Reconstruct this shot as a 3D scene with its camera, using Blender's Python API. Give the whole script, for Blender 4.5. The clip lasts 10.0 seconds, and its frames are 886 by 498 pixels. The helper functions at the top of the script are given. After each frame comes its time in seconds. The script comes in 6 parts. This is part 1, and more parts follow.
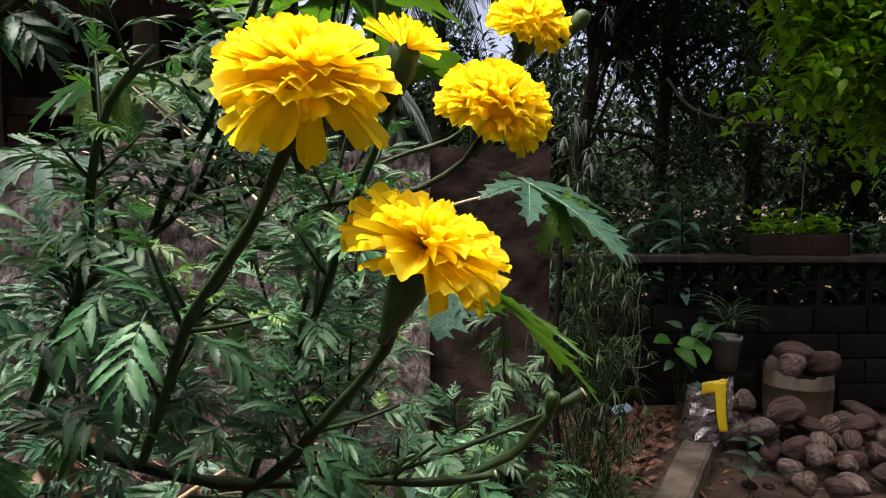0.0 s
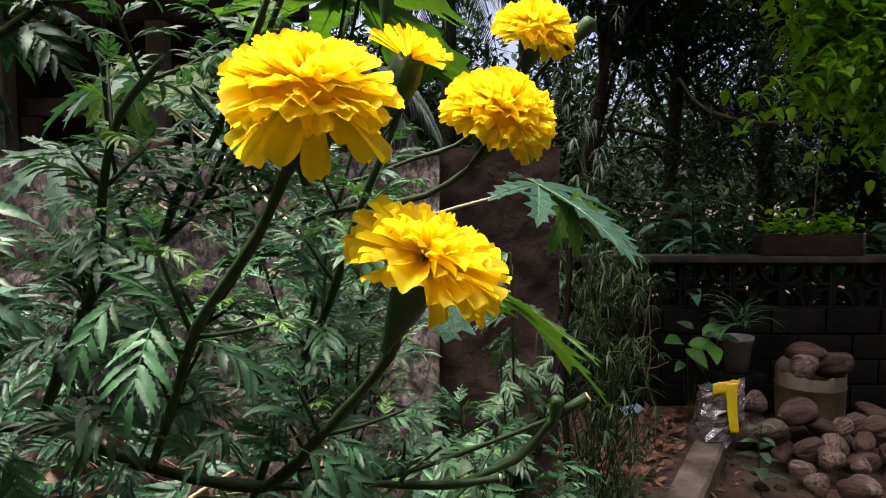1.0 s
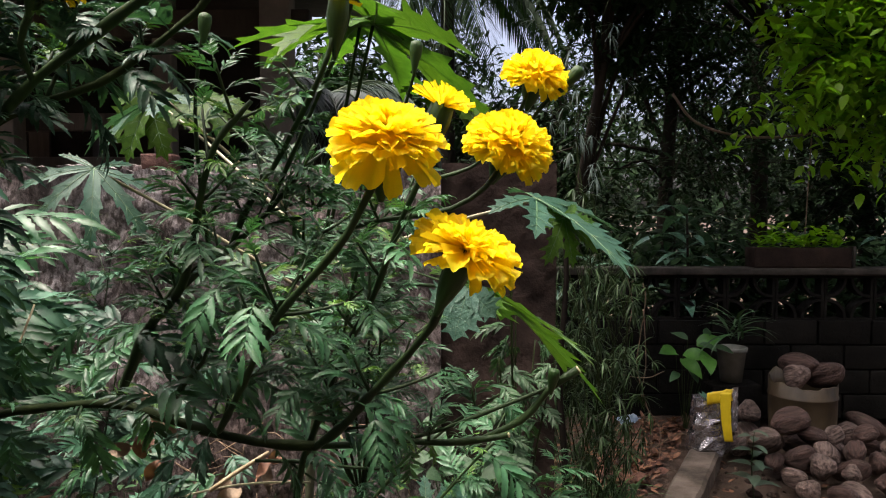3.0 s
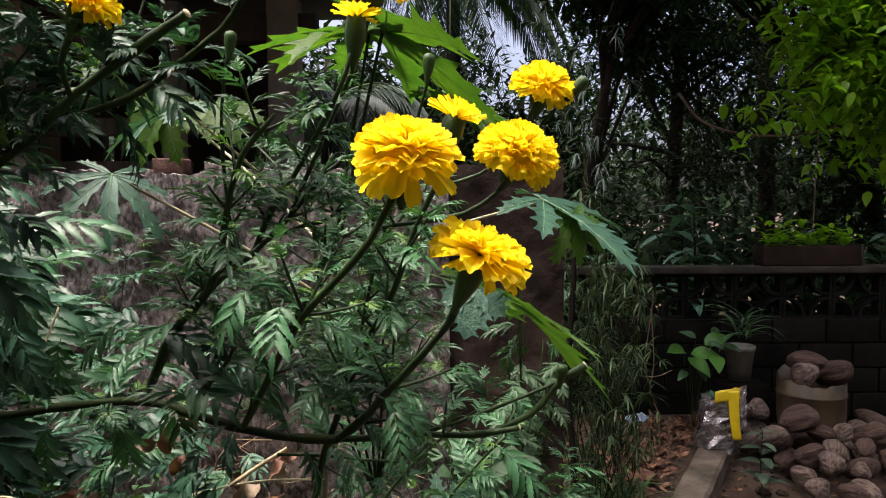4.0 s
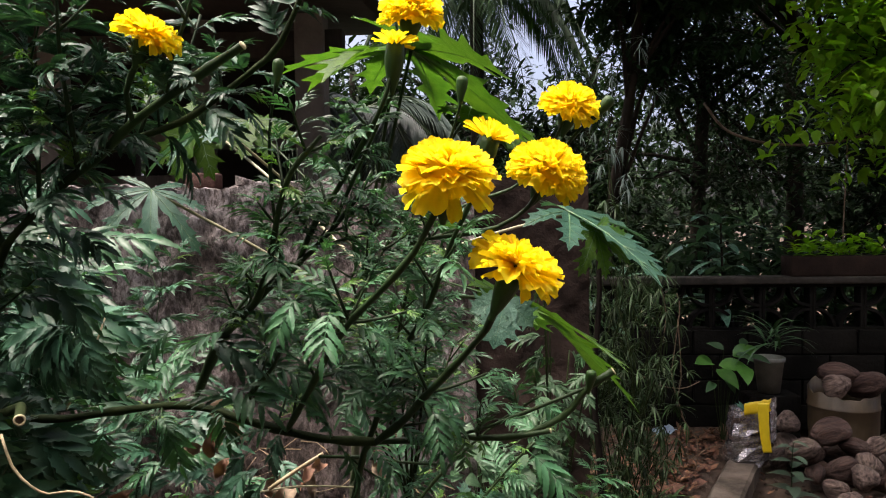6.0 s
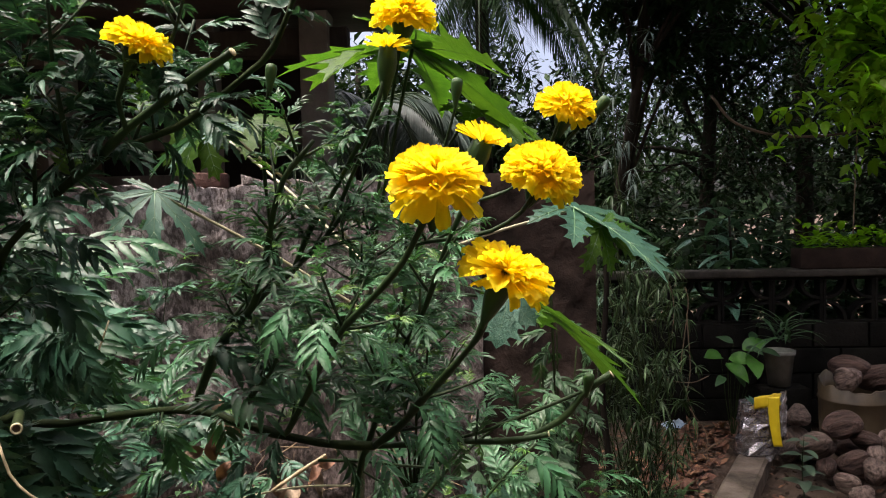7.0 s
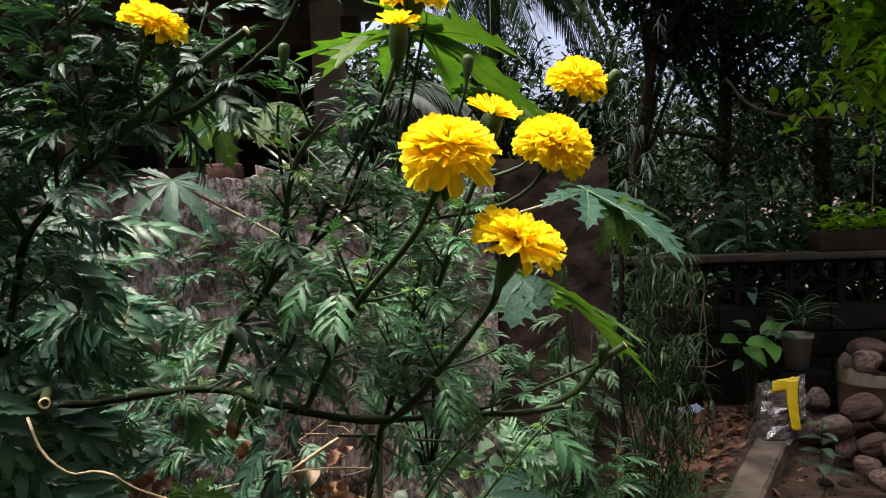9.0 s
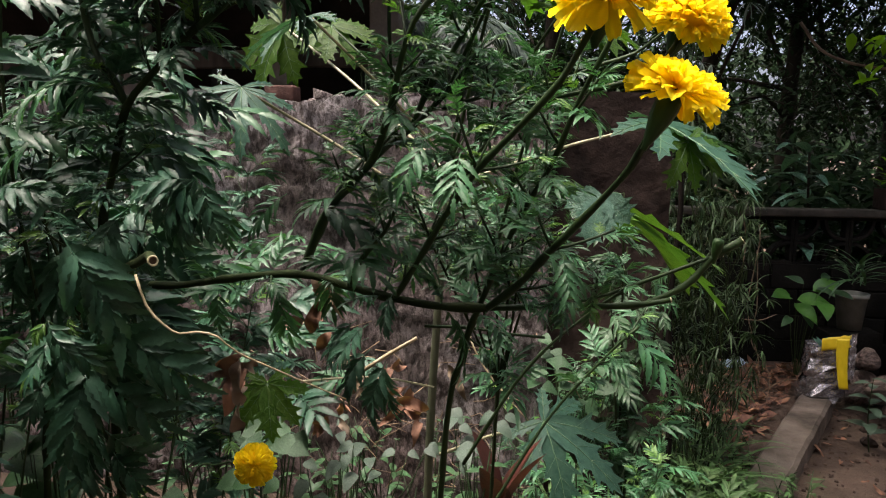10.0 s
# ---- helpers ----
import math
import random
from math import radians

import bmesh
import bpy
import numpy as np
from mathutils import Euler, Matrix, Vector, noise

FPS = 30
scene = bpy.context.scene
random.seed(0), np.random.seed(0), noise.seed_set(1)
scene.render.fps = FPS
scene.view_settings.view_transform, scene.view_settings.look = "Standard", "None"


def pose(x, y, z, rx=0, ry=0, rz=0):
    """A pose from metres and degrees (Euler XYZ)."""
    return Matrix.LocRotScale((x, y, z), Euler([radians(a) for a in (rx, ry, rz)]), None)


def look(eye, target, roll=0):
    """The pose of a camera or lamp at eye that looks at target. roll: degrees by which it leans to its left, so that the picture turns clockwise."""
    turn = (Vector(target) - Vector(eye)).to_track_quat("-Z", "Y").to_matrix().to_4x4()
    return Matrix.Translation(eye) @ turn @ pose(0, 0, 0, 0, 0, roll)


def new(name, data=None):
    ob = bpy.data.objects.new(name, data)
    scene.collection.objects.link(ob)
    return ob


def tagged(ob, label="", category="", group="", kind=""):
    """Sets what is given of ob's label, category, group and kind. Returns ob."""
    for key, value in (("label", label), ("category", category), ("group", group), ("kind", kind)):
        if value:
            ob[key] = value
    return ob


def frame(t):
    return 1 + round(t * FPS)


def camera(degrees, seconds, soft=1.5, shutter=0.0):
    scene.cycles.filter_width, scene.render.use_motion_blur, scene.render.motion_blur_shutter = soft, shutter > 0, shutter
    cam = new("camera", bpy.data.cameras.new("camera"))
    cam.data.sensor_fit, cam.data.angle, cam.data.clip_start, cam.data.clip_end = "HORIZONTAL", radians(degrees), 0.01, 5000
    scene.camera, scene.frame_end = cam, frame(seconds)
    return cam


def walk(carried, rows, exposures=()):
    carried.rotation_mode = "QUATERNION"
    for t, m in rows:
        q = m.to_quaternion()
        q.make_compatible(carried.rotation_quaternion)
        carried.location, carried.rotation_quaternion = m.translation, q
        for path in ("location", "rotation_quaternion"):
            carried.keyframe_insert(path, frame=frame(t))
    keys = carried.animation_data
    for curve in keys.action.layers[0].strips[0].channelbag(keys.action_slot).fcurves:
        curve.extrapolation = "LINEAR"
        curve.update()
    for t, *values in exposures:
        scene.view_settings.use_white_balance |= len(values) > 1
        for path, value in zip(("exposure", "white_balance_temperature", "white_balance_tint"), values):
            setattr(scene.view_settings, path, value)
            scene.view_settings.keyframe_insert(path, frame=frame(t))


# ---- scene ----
cam = camera(65.0, 10.0, soft=1.1)
PATH = [
    (0, 0.0, 0.0, 1.55, 86.0, 0.0, 0.0),
    (0.5, 0.0047, 0.0018, 1.5537, 85.94, 0.21, 0.79),
    (1, 0.0027, -0.0038, 1.5538, 85.95, 0.01, 0.86),
    (1.5, 0.0023, -0.0148, 1.5586, 86.03, -0.09, 0.81),
    (2, -0.0042, -0.0426, 1.5545, 86.52, -0.29, 0.82),
    (3.5, -0.0134, -0.1206, 1.5531, 87.06, 0.11, 0.62),
    (4, -0.0156, -0.1288, 1.556, 87.09, 0.42, 1.18),
    (4.5, -0.0131, -0.1391, 1.5553, 87.61, 0.93, 1.59),
    (5, -0.0211, -0.1528, 1.5574, 87.84, 0.63, 1.63),
    (5.5, -0.025, -0.1592, 1.5557, 88.13, 0.44, 2.62),
    (7, -0.0127, -0.1548, 1.5639, 87.68, 1.36, 3.82),
    (7.5, -0.0099, -0.1531, 1.562, 87.54, 2.27, 3.92),
    (8, -0.0043, -0.1534, 1.5555, 87.37, 3.06, 3.85),
    (8.5, -0.0016, -0.1563, 1.5583, 87.34, 2.66, 3.69),
    (9, -0.0121, -0.1616, 1.5529, 86.86, 2.28, 4.96),
    (9.5, -0.0355, -0.1639, 1.5325, 85.35, 1.21, 6.7),
    (10, -0.0642, -0.1541, 1.5046, 82.32, -0.45, 8.56),
]
walk(cam, [(t, pose(x, y, z, rx, ry, rz)) for t, x, y, z, rx, ry, rz in PATH], exposures=[(0, 0.86, 6500, 11), (10, 0.86, 6500, 11)])

# ---- light ----
SUN_UP, SUN_ROUND = 73.0, 258.0
world = bpy.data.worlds.new("sky")
scene.world = world
world.use_nodes = True
wn = world.node_tree.nodes
sky = wn.new("ShaderNodeTexSky")
sky.sky_type = "NISHITA"
sky.sun_disc = False
sky.sun_elevation, sky.sun_rotation = radians(SUN_UP), radians(SUN_ROUND)
sky.air_density, sky.dust_density, sky.ozone_density = 0.45, 9.0, 0.2
world.node_tree.links.new(sky.outputs[0], wn["Background"].inputs[0])
wn["Background"].inputs[1].default_value = 0.28
sun = new("sun", bpy.data.lights.new("sun", "SUN"))
sun.data.energy, sun.data.angle, sun.data.color = 3.0, radians(28), (1.0, 0.94, 0.84)
az = radians(SUN_ROUND)
sun.matrix_basis = look((math.sin(az) * 10, math.cos(az) * 10, 10 * math.tan(radians(SUN_UP))), (0, 0, 0))

# ---- materials ----


def nodes_of(name):
    m = bpy.data.materials.new(name)
    m.use_nodes = True
    t = m.node_tree
    return m, t, t.nodes, t.links, t.nodes["Principled BSDF"]


def varied(name, a, b, scale=6.0, rough=0.6, bump=0.3, fine=60.0, spread=0.35, thin=0.0, metal=0.0, shine=0.5, c=None, stretch=(1, 1, 1), sharp=(0.3, 0.7), dist=0.004):
    """Two colours mixed by a coarse noise, broken by a fine one, lighter or darker from piece to piece; thin: light let through."""
    m, t, n, l, p = nodes_of(name)
    tc, oi, ge = n.new("ShaderNodeTexCoord"), n.new("ShaderNodeObjectInfo"), n.new("ShaderNodeNewGeometry")
    off = n.new("ShaderNodeVectorMath")
    off.operation = "MULTIPLY_ADD"
    l.new(oi.outputs["Random"], off.inputs[0])
    off.inputs[1].default_value = (17, 31, 23)
    l.new(tc.outputs["Object"], off.inputs[2])
    mp = n.new("ShaderNodeMapping")
    mp.inputs["Scale"].default_value = stretch
    l.new(off.outputs[0], mp.inputs["Vector"])
    big, small = n.new("ShaderNodeTexNoise"), n.new("ShaderNodeTexNoise")
    for q, s, d in ((big, scale, 6), (small, fine, 4)):
        q.inputs["Scale"].default_value, q.inputs["Detail"].default_value, q.inputs["Roughness"].default_value = s, d, 0.62
        l.new(mp.outputs[0], q.inputs["Vector"])
    ramp = n.new("ShaderNodeValToRGB")
    ramp.color_ramp.elements[0].position, ramp.color_ramp.elements[1].position = sharp
    ramp.color_ramp.elements[0].color, ramp.color_ramp.elements[1].color = (*a, 1), (*b, 1)
    if c:
        e = ramp.color_ramp.elements.new(0.5 * (sharp[0] + sharp[1]))
        e.color = (*c, 1)
    l.new(big.outputs["Fac"], ramp.inputs[0])
    hs = n.new("ShaderNodeHueSaturation")
    l.new(ramp.outputs[0], hs.inputs["Color"])
    add = n.new("ShaderNodeMath")
    add.operation = "ADD"
    l.new(oi.outputs["Random"], add.inputs[0])
    l.new(ge.outputs["Random Per Island"], add.inputs[1])
    add2 = n.new("ShaderNodeMath")
    add2.operation = "ADD"
    l.new(add.outputs[0], add2.inputs[0])
    l.new(small.outputs["Fac"], add2.inputs[1])
    mr = n.new("ShaderNodeMapRange")
    mr.inputs["From Min"].default_value, mr.inputs["From Max"].default_value = 0.5, 2.5
    mr.inputs["To Min"].default_value, mr.inputs["To Max"].default_value = 1 - spread, 1 + spread
    l.new(add2.outputs[0], mr.inputs[0])
    l.new(mr.outputs[0], hs.inputs["Value"])
    hue = n.new("ShaderNodeMapRange")
    hue.inputs["To Min"].default_value, hue.inputs["To Max"].default_value = 0.49, 0.51
    l.new(ge.outputs["Random Per Island"], hue.inputs[0])
    l.new(hue.outputs[0], hs.inputs["Hue"])
    l.new(hs.outputs[0], p.inputs["Base Color"])
    rr = n.new("ShaderNodeMapRange")
    rr.inputs["To Min"].default_value, rr.inputs["To Max"].default_value = max(0.03, rough - 0.15), min(1, rough + 0.15)
    l.new(small.outputs["Fac"], rr.inputs[0])
    l.new(rr.outputs[0], p.inputs["Roughness"])
    p.inputs["Metallic"].default_value = metal
    p.inputs["Specular IOR Level"].default_value = shine
    if bump:
        bp = n.new("ShaderNodeBump")
        bp.inputs["Strength"].default_value, bp.inputs["Distance"].default_value = bump, dist
        l.new(small.outputs["Fac"], bp.inputs["Height"])
        bp2 = n.new("ShaderNodeBump")
        bp2.inputs["Strength"].default_value, bp2.inputs["Distance"].default_value = bump, dist * 3
        l.new(big.outputs["Fac"], bp2.inputs["Height"])
        l.new(bp.outputs[0], bp2.inputs["Normal"])
        l.new(bp2.outputs[0], p.inputs["Normal"])
    if thin:
        tr, mx = n.new("ShaderNodeBsdfTranslucent"), n.new("ShaderNodeMixShader")
        warm = n.new("ShaderNodeMix")
        warm.data_type, warm.blend_type = "RGBA", "MULTIPLY"
        warm.inputs[0].default_value = 1.0
        l.new(hs.outputs[0], warm.inputs[6])
        warm.inputs[7].default_value = (1.0, 1.0, 0.5, 1) if "petal" in name else (1.25, 1.4, 0.6, 1)
        l.new(warm.outputs[2], tr.inputs["Color"])
        mx.inputs[0].default_value = thin
        l.new(p.outputs[0], mx.inputs[1])
        l.new(tr.outputs[0], mx.inputs[2])
        l.new(mx.outputs[0], n["Material Output"].inputs["Surface"])
    return m


def pitted(name):
    """Old concrete: pinkish grey skin, dark pits and run-off streaks, mossy stains."""
    m, t, n, l, p = nodes_of(name)
    tc = n.new("ShaderNodeTexCoord")
    mp = n.new("ShaderNodeMapping")
    mp.inputs["Scale"].default_value = (1, 1, 0.5)
    l.new(tc.outputs["Object"], mp.inputs["Vector"])
    tex = {}
    for key, s, d in (("stain", 2.6, 5), ("earth", 1.1, 6), ("patch", 9.0, 6), ("pit", 48.0, 5), ("grit", 170.0, 3)):
        q = n.new("ShaderNodeTexNoise")
        q.inputs["Scale"].default_value, q.inputs["Detail"].default_value, q.inputs["Roughness"].default_value = s, d, 0.65
        l.new((mp if key in ("pit", "patch") else tc).outputs[0 if key in ("pit", "patch") else "Object"], q.inputs["Vector"])
        tex[key] = q

    def ramp(src, lo, hi, a, b):
        r = n.new("ShaderNodeValToRGB")
        r.color_ramp.elements[0].position, r.color_ramp.elements[1].position = lo, hi
        r.color_ramp.elements[0].color, r.color_ramp.elements[1].color = (*a, 1), (*b, 1)
        l.new(tex[src].outputs["Fac"], r.inputs[0])
        return r.outputs[0]

    def times(a, b):
        x = n.new("ShaderNodeMix")
        x.data_type, x.blend_type = "RGBA", "MULTIPLY"
        x.inputs[0].default_value = 1.0
        l.new(a, x.inputs[6])
        l.new(b, x.inputs[7])
        return x.outputs[2]

    col = times(ramp("patch", 0.36, 0.66, (0.16, 0.148, 0.155), (0.42, 0.395, 0.415)), ramp("pit", 0.42, 0.56, (0.22, 0.19, 0.17), (1, 1, 1)))
    col = times(col, ramp("stain", 0.38, 0.6, (0.4, 0.37, 0.33), (1, 1, 1)))
    col = times(col, ramp("earth", 0.38, 0.58, (1, 1, 1), (0.66, 0.53, 0.49)))
    col = times(col, ramp("grit", 0.3, 0.65, (0.6, 0.58, 0.56), (1.1, 1.1, 1.1)))
    l.new(col, p.inputs["Base Color"])
    p.inputs["Roughness"].default_value = 0.9
    last = None
    for key, s, d in (("patch", 0.8, 0.03), ("pit", 1.0, 0.014), ("grit", 0.6, 0.003)):
        b = n.new("ShaderNodeBump")
        b.inputs["Strength"].default_value, b.inputs["Distance"].default_value = s, d
        l.new(tex[key].outputs["Fac"], b.inputs["Height"])
        if last:
            l.new(last, b.inputs["Normal"])
        last = b.outputs[0]
    l.new(last, p.inputs["Normal"])
    return m


M_LEAF = varied("marigold_leaf", (0.016, 0.056, 0.022), (0.055, 0.145, 0.064), 30, 0.4, 0.3, 300, 0.7, 0.22, dist=0.0008, shine=0.34)
# bluer than the other leaf: reflected sky is put into this colour
M_LEAF_BROAD = varied("marigold_broad_leaf", (0.014, 0.048, 0.027), (0.046, 0.112, 0.066), 30, 0.43, 0.3, 300, 0.65, 0.14, dist=0.0008, shine=0.32)
M_LEAF_YOUNG = varied("marigold_leaf_young", (0.05, 0.13, 0.022), (0.1, 0.19, 0.035), 30, 0.45, 0.25, 300, 0.35, 0.3, dist=0.0006)
M_STEM = varied("marigold_stem", (0.006, 0.017, 0.004), (0.022, 0.044, 0.011), 25, 0.6, 0.4, 160, 0.4, stretch=(1, 1, 0.3), dist=0.001, shine=0.25)
M_STEM_OLD = varied("marigold_stem_old", (0.006, 0.011, 0.004), (0.03, 0.042, 0.014), 18, 0.8, 0.7, 120, 0.3, shine=0.1, dist=0.001)
M_CUT = varied("cut_pith", (0.35, 0.3, 0.17), (0.5, 0.45, 0.3), 200, 0.8, 0.3, 900, 0.2, dist=0.0005)
M_PETAL = varied("marigold_petal", (0.9, 0.7, 0.02), (0.93, 0.78, 0.042), 60, 0.55, 0.15, 500, 0.06, 0.72, shine=0.25, dist=0.0004)
M_CALYX = varied("calyx", (0.011, 0.036, 0.007), (0.028, 0.066, 0.013), 40, 0.5, 0.3, 200, 0.2, stretch=(3, 3, 0.4), dist=0.0008, shine=0.3)
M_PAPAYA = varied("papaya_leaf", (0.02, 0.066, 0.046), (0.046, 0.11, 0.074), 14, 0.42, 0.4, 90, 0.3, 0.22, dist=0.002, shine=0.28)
# lit copy of the papaya leaf; the light through it is in the colour
M_PAPAYA_LIT = varied("papaya_leaf_lit", (0.03, 0.08, 0.009), (0.065, 0.135, 0.017), 14, 0.45, 0.4, 90, 0.3, 0.4, dist=0.002, shine=0.22)
M_VEIN = varied("leaf_vein", (0.05, 0.115, 0.05), (0.08, 0.15, 0.06), 20, 0.5, 0.2, 90, 0.2)
M_PETIOLE = varied("papaya_petiole", (0.2, 0.19, 0.11), (0.33, 0.3, 0.2), 12, 0.5, 0.2, 120, 0.2)
M_TRUNK = varied("papaya_trunk", (0.03, 0.035, 0.018), (0.075, 0.08, 0.045), 9, 0.6, 0.4, 70, 0.25)
M_CONCRETE = pitted("weathered_concrete")
M_BROWN_WALL = varied("dark_brown_wall", (0.005, 0.0035, 0.003), (0.03, 0.02, 0.017), 7, 0.85, 0.8, 40, 0.5, dist=0.006, shine=0.1)
M_POST = varied("dark_post", (0.004, 0.0035, 0.003), (0.014, 0.011, 0.009), 8, 0.8, 0.8, 50, 0.4, stretch=(1, 1, 0.2), dist=0.006, shine=0.05)
M_SOIL = varied("soil", (0.018, 0.011, 0.008), (0.085, 0.059, 0.045), 3.5, 0.92, 1.0, 60, 0.35, c=(0.055, 0.037, 0.027), shine=0.25, dist=0.015)
M_KERB = varied("kerb_concrete", (0.03, 0.024, 0.019), (0.14, 0.114, 0.094), 5, 0.85, 1.0, 70, 0.45, dist=0.005, shine=0.2)
M_BRICK = varied("old_brick", (0.05, 0.026, 0.022), (0.12, 0.065, 0.055), 20, 0.9, 0.8, 120, 0.3, dist=0.004, shine=0.2)
M_LITTER = varied("dry_leaf", (0.03, 0.014, 0.01), (0.23, 0.115, 0.075), 20, 0.7, 0.4, 120, 0.75, 0.1, dist=0.002, shine=0.25)
M_CURL = varied("curled_dry_leaf", (0.06, 0.04, 0.027), (0.22, 0.155, 0.1), 25, 0.75, 0.5, 150, 0.3, dist=0.001)
M_STRAW = varied("straw", (0.07, 0.042, 0.025), (0.24, 0.16, 0.09), 20, 0.7, 0.3, 120, 0.4, dist=0.001)
M_COCO = varied("coconut_husk", (0.03, 0.018, 0.015), (0.29, 0.215, 0.185), 1.6, 0.55, 1.0, 14, 0.55, stretch=(2.2, 2.2, 0.35), sharp=(0.36, 0.74), dist=0.006, shine=0.25)
M_COCO_DARK = varied("coconut_dark", (0.016, 0.009, 0.008), (0.12, 0.074, 0.062), 1.8, 0.55, 1.0, 14, 0.5, stretch=(2.2, 2.2, 0.3), dist=0.006, shine=0.25)
M_DRUM = varied("yellowed_plastic", (0.014, 0.011, 0.008), (0.085, 0.067, 0.047), 5, 0.5, 0.3, 50, 0.45, c=(0.06, 0.042, 0.022), stretch=(1, 1, 0.5), dist=0.003)
M_FOIL = varied("silver_foil", (0.16, 0.155, 0.16), (0.62, 0.6, 0.62), 8, 0.2, 0.8, 26, 0.3, metal=0.85, dist=0.012)
M_YELLOW = varied("yellow_plastic", (0.62, 0.45, 0.01), (0.78, 0.6, 0.02), 8, 0.35, 0.4, 40, 0.15, dist=0.004)
M_GREYPOT = varied("grey_plastic_pot", (0.1, 0.105, 0.09), (0.28, 0.28, 0.25), 7, 0.55, 0.4, 50, 0.2, dist=0.003)
# near-black base: the shade of the back corner is put into this colour
M_BLOCK = varied("shaded_block", (0.003, 0.0033, 0.003), (0.012, 0.011, 0.0095), 4, 0.9, 0.9, 45, 0.3, shine=0.06, dist=0.006)
# trough and ledge colours are lowered to carry the corner's shade
M_TERRA = varied("shaded_terracotta", (0.009, 0.0055, 0.0045), (0.028, 0.017, 0.013), 7, 0.85, 0.6, 60, 0.3, dist=0.004, shine=0.15)
M_LEDGE = varied("shaded_ledge_concrete", (0.011, 0.01, 0.0085), (0.06, 0.053, 0.045), 6, 0.9, 0.6, 60, 0.3, shine=0.2, dist=0.004)
# leaf colour cut to near black; the shade among the trees is in it
M_TREE_SHADED = varied("shaded_tree_leaf", (0.006, 0.016, 0.0058), (0.019, 0.04, 0.014), 4, 0.65, 0.2, 30, 0.6, 0.12, shine=0.1)
# raised leaf colour that stands in for strong light on the crown
M_TREE_LIT = varied("lit_tree_leaf", (0.14, 0.28, 0.012), (0.22, 0.4, 0.02), 3, 0.45, 0.2, 30, 0.4, 0.6)
M_GRASS = varied("blade", (0.03, 0.072, 0.022), (0.08, 0.14, 0.052), 8, 0.5, 0.2, 40, 0.5, 0.2, shine=0.2)
M_CLIMB = varied("climber_leaf", (0.012, 0.03, 0.01), (0.045, 0.08, 0.03), 8, 0.5, 0.2, 40, 0.6, 0.15, shine=0.2)
M_BROAD = varied("broad_leaf", (0.04, 0.125, 0.02), (0.075, 0.19, 0.035), 12, 0.35, 0.2, 60, 0.3, 0.3)
M_BROAD_DARK = varied("broad_leaf_dark", (0.02, 0.055, 0.022), (0.045, 0.095, 0.04), 12, 0.45, 0.2, 60, 0.4, 0.15, shine=0.3)
M_SHRUB = varied("glossy_shrub_leaf", (0.05, 0.12, 0.08), (0.09, 0.18, 0.125), 10, 0.28, 0.2, 60, 0.35, 0.15, shine=0.6)
M_PALM = varied("palm_leaflet", (0.04, 0.062, 0.052), (0.095, 0.125, 0.11), 6, 0.45, 0.2, 40, 0.35, 0.1, shine=0.2)
M_GREYLEAF = varied("grey_green_leaf", (0.026, 0.052, 0.033), (0.06, 0.095, 0.063), 12, 0.5, 0.2, 60, 0.3, 0.15)
M_RED = varied("dark_red_leaf", (0.028, 0.008, 0.007), (0.075, 0.02, 0.014), 14, 0.45, 0.2, 80, 0.3, 0.15)
M_BARK = varied("bark", (0.008, 0.0065, 0.005), (0.034, 0.026, 0.019), 6, 0.9, 0.9, 40, 0.3, stretch=(1, 1, 0.25), dist=0.01, shine=0.12)
M_WOOD = varied("grey_timber", (0.03, 0.026, 0.022), (0.1, 0.085, 0.072), 5, 0.85, 0.6, 40, 0.3, stretch=(1, 1, 0.2), dist=0.004, shine=0.15)
M_SHED = varied("shed_concrete", (0.1, 0.09, 0.08), (0.24, 0.215, 0.19), 3, 0.88, 0.6, 40, 0.3, dist=0.006, shine=0.2)
# near-black boards: the shed's inner shade is put into their colour
M_DARKWALL = varied("shaded_boards", (0.01, 0.009, 0.008), (0.035, 0.03, 0.026), 3, 0.9, 0.4, 40, 0.3, shine=0.1)
M_ROOF = varied("rusty_roof", (0.03, 0.02, 0.016), (0.08, 0.055, 0.045), 4, 0.8, 0.5, 30, 0.3)
M_PLASTIC = varied("pale_plastic", (0.12, 0.18, 0.26), (0.26, 0.32, 0.4), 20, 0.35, 0.5, 90, 0.15)
M_TWIG = varied("dry_twig", (0.06, 0.042, 0.028), (0.16, 0.115, 0.08), 12, 0.8, 0.5, 90, 0.3, dist=0.002, shine=0.2)
M_STRING = varied("dry_tendril", (0.24, 0.18, 0.1), (0.42, 0.34, 0.22), 30, 0.7, 0.3, 150, 0.2, dist=0.001)

# ---- geometry helpers ----
rnd = random.Random(7)


class Geo:
    """Vertices and faces gathered for one mesh."""

    def __init__(self):
        self.v, self.f = [], []

    def add(self, verts, faces, m=None):
        k = len(self.v)
        self.v.extend([m @ Vector(p) for p in verts] if m else [Vector(p) for p in verts])
        self.f.extend([tuple(i + k for i in q) for q in faces])
        return self

    def mesh(self, name, *mats, smooth=True):
        me = bpy.data.meshes.new(name)
        me.from_pydata([tuple(p) for p in self.v], [], self.f)
        for m in mats:
            me.materials.append(m)
        if smooth:
            me.polygons.foreach_set("use_smooth", [True] * len(me.polygons))
        me.update()
        return me


def thing(name, label, category, group="", kind="", at=(0, 0, 0)):
    ob = new(name)
    ob.empty_display_size = 0.05
    ob.location = at
    return tagged(ob, label, category, group, kind)


def piece(name, me, parent=None, m=None, label=""):
    ob = new(name, me)
    if parent:
        ob.parent = parent
    if m is not None:
        ob.matrix_basis = m
    return tagged(ob, label)


